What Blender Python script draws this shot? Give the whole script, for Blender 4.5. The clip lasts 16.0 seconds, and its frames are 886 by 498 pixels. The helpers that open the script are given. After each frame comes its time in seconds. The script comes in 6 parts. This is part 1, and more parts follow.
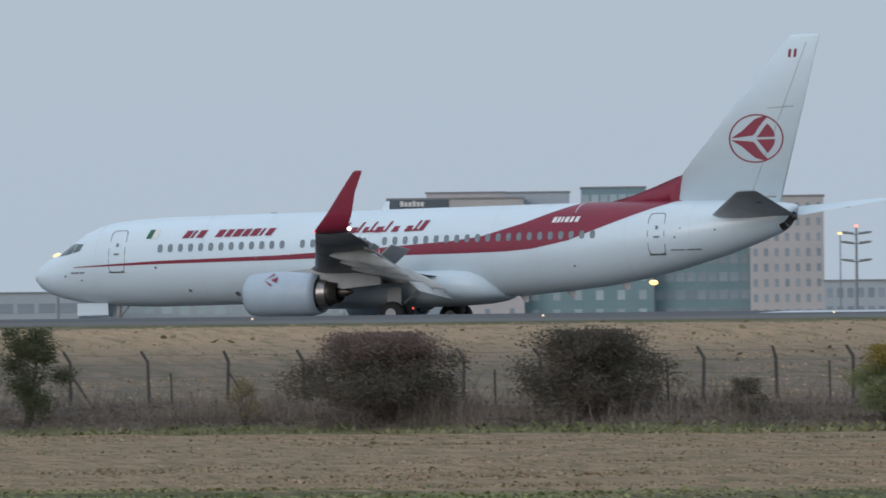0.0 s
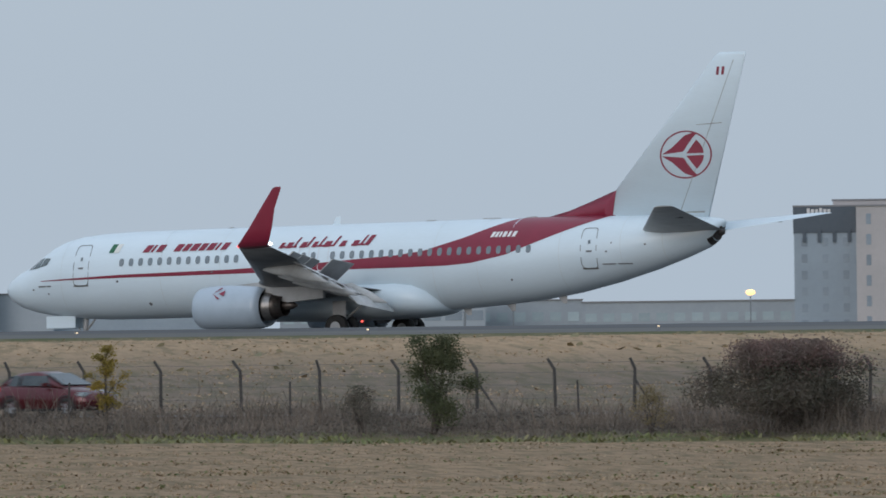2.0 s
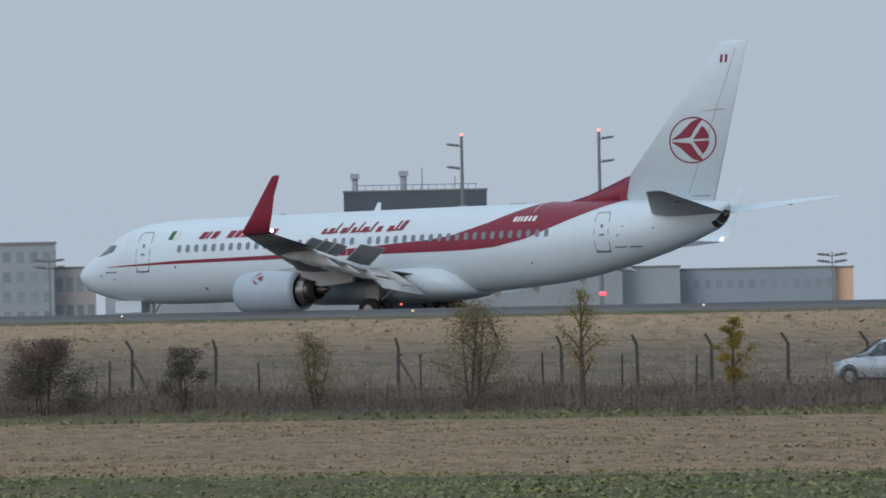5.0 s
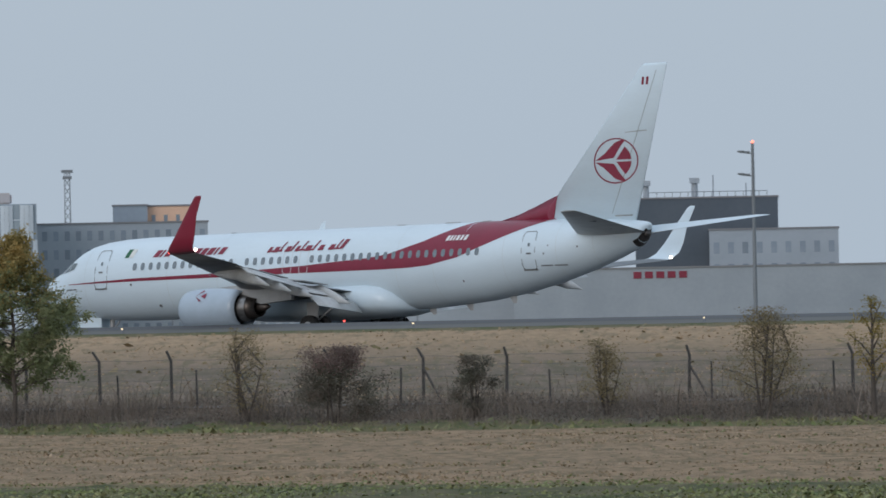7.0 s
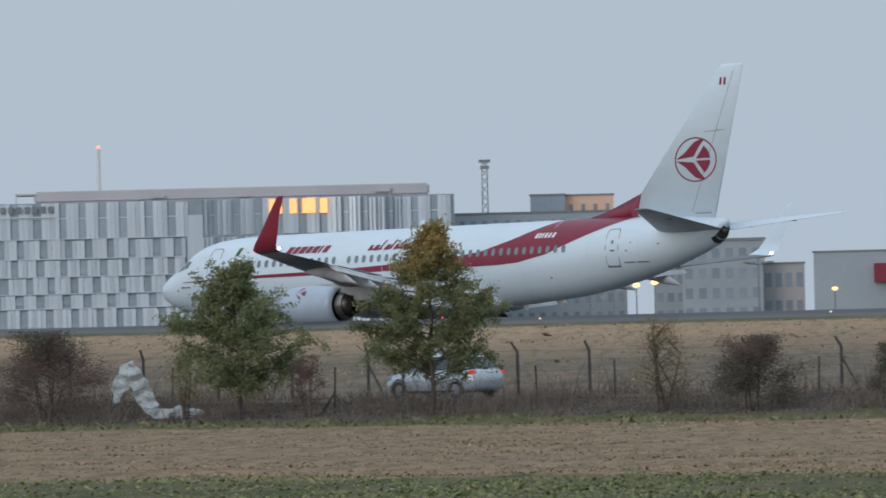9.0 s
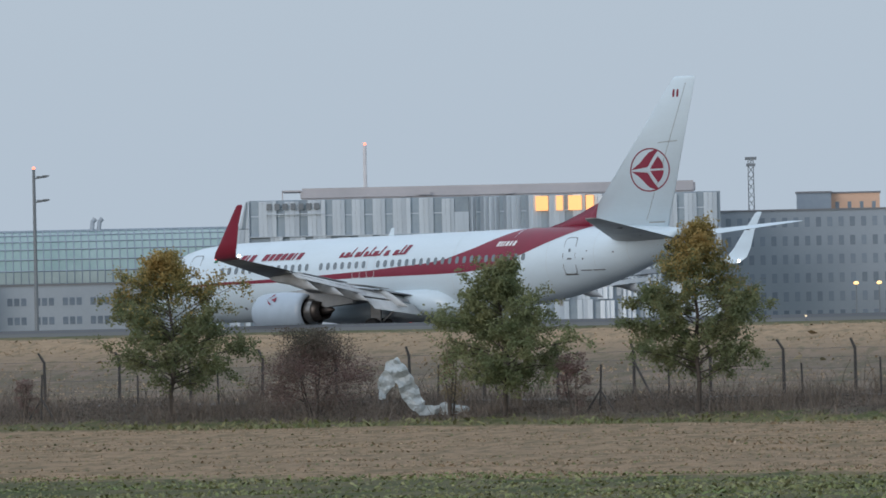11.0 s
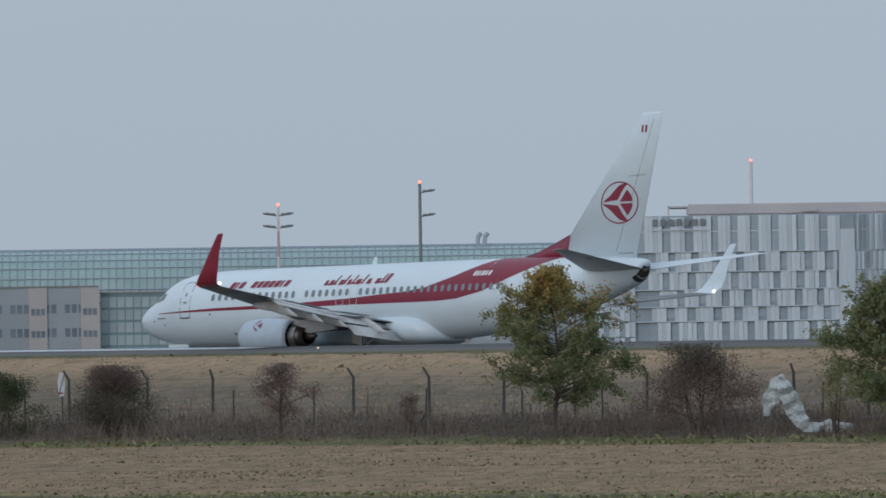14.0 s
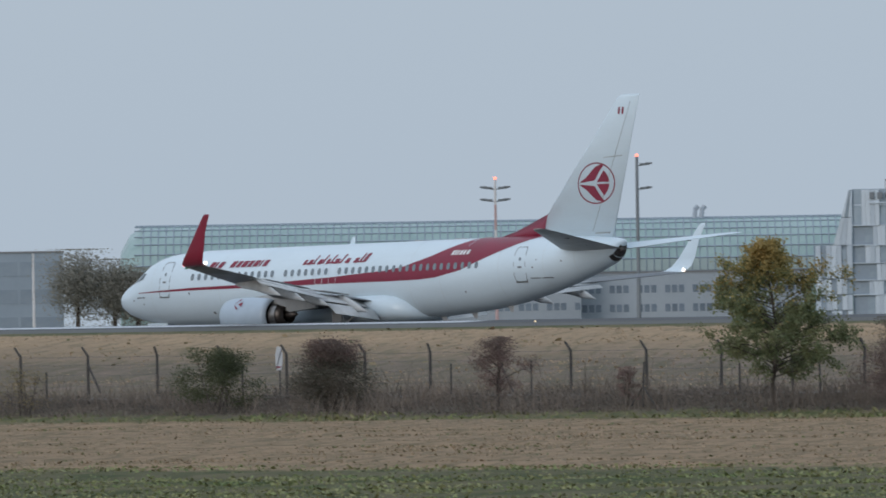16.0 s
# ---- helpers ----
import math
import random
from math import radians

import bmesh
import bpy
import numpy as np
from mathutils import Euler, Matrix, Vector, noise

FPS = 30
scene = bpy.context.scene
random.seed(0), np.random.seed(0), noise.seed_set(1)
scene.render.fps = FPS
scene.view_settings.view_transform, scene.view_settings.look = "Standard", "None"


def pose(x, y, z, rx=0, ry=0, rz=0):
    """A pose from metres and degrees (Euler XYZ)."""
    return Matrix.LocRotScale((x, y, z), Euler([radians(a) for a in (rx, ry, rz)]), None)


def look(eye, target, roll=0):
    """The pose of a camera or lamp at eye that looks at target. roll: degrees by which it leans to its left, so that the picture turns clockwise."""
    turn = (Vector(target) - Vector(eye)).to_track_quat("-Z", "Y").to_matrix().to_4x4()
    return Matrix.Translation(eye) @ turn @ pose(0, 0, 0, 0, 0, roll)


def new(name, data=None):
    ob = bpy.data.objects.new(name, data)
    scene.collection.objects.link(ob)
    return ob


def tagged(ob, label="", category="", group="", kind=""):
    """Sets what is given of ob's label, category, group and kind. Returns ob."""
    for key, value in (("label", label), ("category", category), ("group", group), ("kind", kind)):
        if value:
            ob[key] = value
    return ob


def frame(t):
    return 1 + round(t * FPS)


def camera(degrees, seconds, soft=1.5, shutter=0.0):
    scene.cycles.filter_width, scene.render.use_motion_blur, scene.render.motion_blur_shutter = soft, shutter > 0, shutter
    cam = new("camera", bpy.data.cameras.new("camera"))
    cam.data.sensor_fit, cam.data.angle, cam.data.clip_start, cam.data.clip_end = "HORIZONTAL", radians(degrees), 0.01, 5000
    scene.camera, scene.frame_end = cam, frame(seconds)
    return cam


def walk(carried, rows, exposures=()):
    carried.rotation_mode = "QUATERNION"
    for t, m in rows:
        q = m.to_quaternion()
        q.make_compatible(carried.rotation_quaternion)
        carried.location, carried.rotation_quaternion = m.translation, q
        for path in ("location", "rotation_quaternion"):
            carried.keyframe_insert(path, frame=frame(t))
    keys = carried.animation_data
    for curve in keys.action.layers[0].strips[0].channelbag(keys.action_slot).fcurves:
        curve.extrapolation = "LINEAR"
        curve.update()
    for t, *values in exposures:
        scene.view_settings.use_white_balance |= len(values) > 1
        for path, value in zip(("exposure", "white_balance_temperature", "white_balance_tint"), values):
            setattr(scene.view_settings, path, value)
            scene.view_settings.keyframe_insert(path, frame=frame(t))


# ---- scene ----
# The runway runs along x, the camera stands at the origin of the plan and looks over a field towards it.
EYE = 3.6
cam = camera(3.836, 16.0, soft=1.65, shutter=0.2)
# seconds, bearing to the right of +y, tilt up, lean
CAM = [(0.0, -37.270, 0.283, -0.680), (0.5, -37.837, 0.359, -0.753), (1.0, -38.025, 0.333, -0.630), (1.5, -38.545, 0.305, -0.798),
       (2.0, -39.030, 0.335, -0.692), (2.5, -39.406, 0.346, -0.725), (3.0, -39.852, 0.359, -0.735), (3.5, -40.343, 0.277, -0.788),
       (4.0, -40.726, 0.264, -0.846), (4.5, -41.239, 0.304, -0.940), (5.0, -41.744, 0.255, -1.132), (5.2, -41.860, 0.230, -1.293),
       (7.3, -43.201, 0.316, -1.127), (7.5, -43.350, 0.313, -1.145), (8.0, -43.918, 0.293, -0.959), (8.5, -44.309, 0.314, -0.940),
       (9.0, -44.813, 0.302, -1.374), (9.5, -45.246, 0.267, -1.649), (9.7, -45.392, 0.260, -1.507), (11.8, -46.366, 0.333, -1.591),
       (12.0, -46.510, 0.300, -1.716), (12.5, -46.863, 0.322, -1.521), (13.0, -47.094, 0.397, -1.255), (13.5, -47.390, 0.375, -0.849),
       (14.0, -47.633, 0.412, -0.803), (14.5, -47.817, 0.425, -0.873), (15.0, -48.029, 0.419, -0.983), (15.5, -48.183, 0.251, -0.880),
       (16.0, -48.575, 0.311, -0.933)]
walk(cam, [(t, pose(0, 0, EYE, 90 + up, 0, -az) @ pose(0, 0, 0, 0, 0, lean)) for t, az, up, lean in CAM],
     [(0.0, 0.0), (1.5, 0.0), (2.5, -0.05), (3.5, -0.11), (5.0, -0.03), (8.5, -0.03), (9.5, 0.05), (12.5, 0.03), (13.5, -0.11), (14.5, -0.2), (15.5, -0.08), (16.0, -0.03)])

# ---- light ----
world = bpy.data.worlds.new("dusk_sky")
scene.world = world
world.use_nodes = True
wn = world.node_tree
sky = wn.nodes.new("ShaderNodeTexSky")
sky.sky_type = "NISHITA"
sky.sun_disc = False
SUN_AZ, SUN_EL = 168.0, 5.0      # bearing to the right of +y, degrees up
sky.sun_elevation, sky.sun_rotation = radians(SUN_EL), radians(SUN_AZ)
sky.air_density, sky.dust_density, sky.ozone_density = 1.0, 2.0, 2.0
bg = wn.nodes["Background"]
# milky dusk overcast, brighter towards the zenith
tc, sp = wn.nodes.new("ShaderNodeTexCoord"), wn.nodes.new("ShaderNodeSeparateXYZ")
up, veil = wn.nodes.new("ShaderNodeMapRange"), wn.nodes.new("ShaderNodeMixRGB")
up.inputs[1].default_value, up.inputs[2].default_value = 0.02, 0.8
veil.inputs[1].default_value, veil.inputs[2].default_value = (4.2, 5.03, 6.0, 1), (6.2, 7.3, 8.8, 1)
haze = wn.nodes.new("ShaderNodeMixRGB")
haze.inputs[0].default_value = 0.85
wn.links.new(tc.outputs["Generated"], sp.inputs[0])
wn.links.new(sp.outputs[2], up.inputs[0])
wn.links.new(up.outputs[0], veil.inputs[0])
wn.links.new(sky.outputs[0], haze.inputs[1])
wn.links.new(veil.outputs[0], haze.inputs[2])
wn.links.new(haze.outputs[0], bg.inputs[0])
bg.inputs[1].default_value = 0.118
sun = new("sun", bpy.data.lights.new("sun", "SUN"))
sun.data.energy, sun.data.angle, sun.data.color = 0.84, radians(30), (1.0, 0.96, 0.95)
sun.matrix_world = look((0, 0, 0), (-math.sin(radians(SUN_AZ)), -math.cos(radians(SUN_AZ)), -math.tan(radians(14))))


# ---- materials ----
def mat(name, color, rough=0.6, metal=0.0, second=None, scale=3.0, amount=0.5, fine=40.0, bump=0.0, random_tint=0.0, coat=0.0, stretch=(1, 1, 1)):
    """A surface whose colour wanders between two tones at two scales, with a fine relief."""
    m = bpy.data.materials.new(name)
    m.use_nodes = True
    n, l = m.node_tree.nodes, m.node_tree.links
    b = n["Principled BSDF"]
    b.inputs["Roughness"].default_value, b.inputs["Metallic"].default_value = rough, metal
    b.inputs["Coat Weight"].default_value = coat
    second = second or tuple(c * 0.8 for c in color)
    co = n.new("ShaderNodeTexCoord")
    mp = n.new("ShaderNodeMapping")
    mp.inputs["Scale"].default_value = stretch
    l.new(co.outputs["Object"], mp.inputs[0])
    big, small = n.new("ShaderNodeTexNoise"), n.new("ShaderNodeTexNoise")
    big.inputs["Scale"].default_value, small.inputs["Scale"].default_value = scale, fine
    big.inputs["Detail"].default_value = 4
    l.new(mp.outputs[0], big.inputs[0]), l.new(mp.outputs[0], small.inputs[0])
    add = n.new("ShaderNodeMath")
    add.operation = "MULTIPLY_ADD"
    add.inputs[1].default_value = 0.35
    l.new(small.outputs[0], add.inputs[0]), l.new(big.outputs[0], add.inputs[2])
    rng = n.new("ShaderNodeMapRange")
    rng.inputs[1].default_value, rng.inputs[2].default_value, rng.inputs[4].default_value = 0.5, 0.85, amount
    l.new(add.outputs[0], rng.inputs[0])
    mix = n.new("ShaderNodeMixRGB")
    mix.inputs[1].default_value, mix.inputs[2].default_value = (*color, 1), (*second, 1)
    l.new(rng.outputs[0], mix.inputs[0])
    out = mix.outputs[0]
    if random_tint:
        info, hsv = n.new("ShaderNodeObjectInfo"), n.new("ShaderNodeHueSaturation")
        geo = n.new("ShaderNodeNewGeometry")
        s1, s2 = n.new("ShaderNodeMath"), n.new("ShaderNodeMapRange")
        s1.operation = "ADD"
        l.new(info.outputs["Random"], s1.inputs[0]), l.new(geo.outputs["Random Per Island"], s1.inputs[1])
        s2.inputs[2].default_value = 2.0
        s2.inputs[3].default_value, s2.inputs[4].default_value = 1 - random_tint, 1 + random_tint
        l.new(s1.outputs[0], s2.inputs[0]), l.new(s2.outputs[0], hsv.inputs["Value"]), l.new(out, hsv.inputs["Color"])
        out = hsv.outputs[0]
    l.new(out, b.inputs["Base Color"])
    if bump:
        bp = n.new("ShaderNodeBump")
        bp.inputs["Strength"].default_value = bump
        bp.inputs["Distance"].default_value = 0.02
        l.new(small.outputs[0], bp.inputs["Height"]), l.new(bp.outputs[0], b.inputs["Normal"])
    return m


def glow(name, color, strength):
    m = bpy.data.materials.new(name)
    m.use_nodes = True
    b = m.node_tree.nodes["Principled BSDF"]
    b.inputs["Base Color"].default_value = (*color, 1)
    b.inputs["Emission Color"].default_value, b.inputs["Emission Strength"].default_value = (*color, 1), strength
    return m


PAINT = mat("white_aircraft_paint", (0.67, 0.775, 0.835), 0.32, 0, (0.595, 0.685, 0.735), 0.7, 0.5, 9, coat=0.2, stretch=(0.4, 1, 1.6))
FLAP_PAINT = mat("pale_flap_paint", (0.58, 0.59, 0.58), 0.4, 0, (0.42, 0.42, 0.41), 1.5, 0.8, 14)
PAINT_GREY = mat("grey_aircraft_paint", (0.42, 0.43, 0.43), 0.4, 0, (0.30, 0.30, 0.30), 1.2, 0.8, 14)
# wing grey darkened all over, the shade of the underside in its colour
SHADED_WING_GREY = mat("shaded_wing_grey", (0.145, 0.155, 0.165), 0.45, 0, (0.09, 0.095, 0.10), 0.9, 0.9, 10)
RED = mat("crimson_livery_paint", (0.235, 0.016, 0.043), 0.4, 0, (0.19, 0.016, 0.036), 1.0, 0.6, 12, coat=0.05)
NACELLE = mat("nacelle_pale_paint", (0.42, 0.50, 0.575), 0.38, 0, (0.35, 0.42, 0.485), 1.3, 0.6, 14, coat=0.2)
METAL = mat("bare_metal", (0.42, 0.40, 0.38), 0.35, 0.9, (0.22, 0.21, 0.2), 3, 0.8, 20)
HOT_METAL = mat("heat_stained_metal", (0.14, 0.12, 0.11), 0.45, 0.8, (0.06, 0.055, 0.05), 3, 0.9, 20)
RUBBER = mat("tyre_rubber", (0.025, 0.025, 0.026), 0.8, 0, (0.045, 0.043, 0.04), 6, 0.7, 40)
SEAM = mat("dark_seam", (0.16, 0.17, 0.18), 0.6)
WINDOW = mat("cabin_window_glass", (0.17, 0.21, 0.24), 0.12, 0, (0.24, 0.27, 0.29), 4, 0.8, 12)
COCKPIT = mat("cockpit_glass", (0.07, 0.10, 0.11), 0.08, 0, (0.14, 0.17, 0.17), 2, 0.8, 12)
DARK = mat("dark_cavity", (0.02, 0.02, 0.022), 0.8)
GREEN = mat("green_flag_paint", (0.02, 0.13, 0.06), 0.5)


# ---- builders ----
def obj(name, bm, material, parent=None, label="", smooth=False):
    me = bpy.data.meshes.new(name)
    bmesh.ops.recalc_face_normals(bm, faces=bm.faces)
    bm.to_mesh(me)
    bm.free()
    for m in material if isinstance(material, (list, tuple)) else [material]:
        me.materials.append(m)
    if smooth:
        me.shade_smooth()
    ob = new(name, me)
    if parent:
        ob.parent = parent
    if label:
        ob["label"] = label
    return ob


def part(name, bm, material, parent, label="", smooth=False):
    """One mesh under a thing or under a part."""
    return obj(name, bm, material, parent, label, smooth)


def raw(name, verts, faces, material, parent=None, label="", smooth=False):
    me = bpy.data.meshes.new(name)
    me.from_pydata([tuple(v) for v in verts], [], faces)
    me.materials.append(material)
    if smooth:
        me.shade_smooth()
    ob = new(name, me)
    if parent:
        ob.parent = parent
    if label:
        ob["label"] = label
    return ob


def empty(name, m=None):
    e = new(name)
    e.empty_display_size = 0.5
    if m is not None:
        e.matrix_world = m
    return e


def box(bm, x0, x1, y0, y1, z0, z1, m=None, bevel=0.0):
    r = bmesh.ops.create_cube(bm, size=1.0)
    bmesh.ops.transform(bm, matrix=Matrix.LocRotScale(((x0 + x1) / 2, (y0 + y1) / 2, (z0 + z1) / 2), None, (abs(x1 - x0), abs(y1 - y0), abs(z1 - z0))), verts=r["verts"])
    if bevel:
        es = list({e for v in r["verts"] for e in v.link_edges})
        r = bmesh.ops.bevel(bm, geom=es, offset=bevel, segments=2, affect="EDGES")
    if m is not None:
        bmesh.ops.transform(bm, matrix=m, verts=list({v for v in r["verts"]}))
    return r["verts"]


def tube(bm, a, b, r0, r1=None, n=8):
    """A round bar from a to b."""
    a, b = Vector(a), Vector(b)
    r1 = r0 if r1 is None else r1
    d = b - a
    r = bmesh.ops.create_cone(bm, cap_ends=True, segments=n, radius1=r0, radius2=max(r1, 0.001), depth=d.length)
    bmesh.ops.transform(bm, matrix=Matrix.Translation((a + b) / 2) @ d.to_track_quat("Z", "Y").to_matrix().to_4x4(), verts=r["verts"])


def loft(bm, rings, caps=True, closed=True):
    """Skins rings of equal numbers of points."""
    vs = [[bm.verts.new(p) for p in ring] for ring in rings]
    n = len(vs[0])
    for a, b in zip(vs, vs[1:]):
        for i in range(n if closed else n - 1):
            j = (i + 1) % n
            bm.faces.new((a[i], a[j], b[j], b[i]))
    if caps and closed:
        bm.faces.new(vs[0])
        bm.faces.new(list(reversed(vs[-1])))
    return vs


def lerp(x, table):
    """Reads a table of (x, a, b, ...) at x."""
    if x <= table[0][0]:
        return table[0][1:]
    for p, q in zip(table, table[1:]):
        if x <= q[0]:
            f = (x - p[0]) / (q[0] - p[0])
            return tuple(u + (v - u) * f for u, v in zip(p[1:], q[1:]))
    return table[-1][1:]


# ---- ground ----
RUNWAY_NEAR, CREST, FLAT = 436.0, 446.0, 450.5


def apron_level(x):
    """Height of the paved surface on which the airliner rolls, falling gently westwards."""
    return lerp(x, [(-900, 2.35), (-525, 2.40), (-480, 2.52), (-440, 2.78), (-400, 2.92), (-350, 3.03), (-250, 3.08), (0, 3.1)])[0]


def ground_level(x, y):
    near = [(0, 0.0), (320, 0.0), (324, 0.25), (329, 0.6), (331, 0.72), (337, 0.72), (340, 0.76), (355, 0.9), (380, 1.45), (424, 3.05), (RUNWAY_NEAR, 3.24)]
    if y <= RUNWAY_NEAR:
        return lerp(y, near)[0]
    if y <= CREST:
        return 3.24 + (EYE - 0.01 - 3.24) * (y - RUNWAY_NEAR) / (CREST - RUNWAY_NEAR)
    low = apron_level(x)
    if y <= FLAT:
        return EYE - 0.01 + (low - EYE + 0.01) * (y - CREST) / (FLAT - CREST)
    return low


# ---- airliner ----
# Stations run aft from the nose in metres; the thing's origin is on the ground at station 19.7.
REF = 19.7
BODY = [(0.0, 2.86, 2.80, 0.02), (0.12, 3.08, 2.52, 0.32), (0.4, 3.33, 2.24, 0.60), (0.9, 3.62, 1.98, 0.88), (1.5, 3.86, 1.79, 1.12), (1.9, 4.10, 1.70, 1.25),
        (2.4, 4.45, 1.61, 1.38), (2.9, 4.75, 1.54, 1.49), (3.5, 4.98, 1.47, 1.60), (4.3, 5.14, 1.40, 1.71), (5.5, 5.25, 1.33, 1.81), (7.0, 5.30, 1.30, 1.88),
        (10.0, 5.31, 1.30, 1.88), (24.5, 5.31, 1.30, 1.88), (26.5, 5.31, 1.42, 1.87), (28.5, 5.30, 1.58, 1.83), (30.5, 5.29, 1.86, 1.74), (32.5, 5.27, 2.27, 1.56),
        (34.5, 5.22, 2.79, 1.28), (36.0, 5.14, 3.26, 1.00), (37.2, 5.05, 3.70, 0.70), (37.6, 5.00, 3.98, 0.54), (37.9, 4.95, 4.52, 0.30), (38.02, 4.88, 4.70, 0.12)]


def hull(s, a, out=0.0):
    """The point of the hull at station s and angle a from the top (port side positive), pushed out by a little."""
    top, bot, hw = lerp(s, BODY)
    c, h = (top + bot) / 2, (top - bot) / 2
    return Vector((s - REF, -(hw + out) * math.sin(a), c + (h + out) * math.cos(a)))


def hull_angle(s, z):
    top, bot, _ = lerp(s, BODY)
    return math.acos(max(-1, min(1, (z - (top + bot) / 2) / ((top - bot) / 2))))


def side(s, z, out=0.0, sign=1):
    return hull(s, sign * hull_angle(s, z), out)


def patch(bm, fn, nu, nv):
    """A grid of faces from fn(u, v), u and v from 0 to 1."""
    g = [[bm.verts.new(fn(i / nu, j / nv)) for j in range(nv + 1)] for i in range(nu + 1)]
    for i in range(nu):
        for j in range(nv):
            bm.faces.new((g[i][j], g[i + 1][j], g[i + 1][j + 1], g[i][j + 1]))


def airfoil(chord, thick, n=12):
    """Points of a wing section: x aft, z up."""
    pts = []
    for i in range(2 * n):
        a = 2 * math.pi * i / (2 * n)
        x = 0.5 + 0.5 * math.cos(a)
        t = 5 * thick * (0.2969 * math.sqrt(x) - 0.126 * x - 0.3516 * x * x + 0.2843 * x ** 3 - 0.1036 * x ** 4)
        pts.append((x * chord, (t if math.sin(a) >= 0 else -t) * chord))
    return pts


def section(s, y, z, chord, thick, lean=0.0, twist=0.0):
    """A wing section at station s of its leading edge, y out to starboard; lean tips it up about the flight line."""
    pts = []
    for x, h in airfoil(chord, thick):
        xx, hh = x * math.cos(twist) + h * math.sin(twist), h * math.cos(twist) - x * math.sin(twist)
        pts.append((s - REF + xx, y - hh * math.sin(lean), z + hh * math.cos(lean)))
    return pts


UPPER = [(2.7, 3.15), (7.3, 3.30), (13.2, 3.37), (18.1, 3.54), (20.1, 3.66), (22.0, 3.76), (23.4, 3.92), (25.36, 4.44), (26.84, 4.97), (27.4, 5.17), (27.75, 5.3)]
LOWER = [(2.7, 3.12), (7.3, 3.16), (13.0, 3.17), (18.0, 3.20), (22.7, 3.20), (24.6, 3.22), (25.9, 3.30), (27.7, 3.62), (29.95, 4.40), (31.3, 4.87), (32.0, 5.1), (32.4, 5.26)]


def wing_line(y):
    """Leading and trailing edge stations and height of the wing at y metres from the keel."""
    le = lerp(y, [(1.0, 13.4), (1.9, 14.3), (5.2, 16.9), (17.16, 23.25)])[0]
    te = lerp(y, [(1.0, 21.4), (5.8, 21.5), (17.16, 24.95)])[0]
    z = 2.3 + (y - 1.5) * 0.095
    return le, te, z


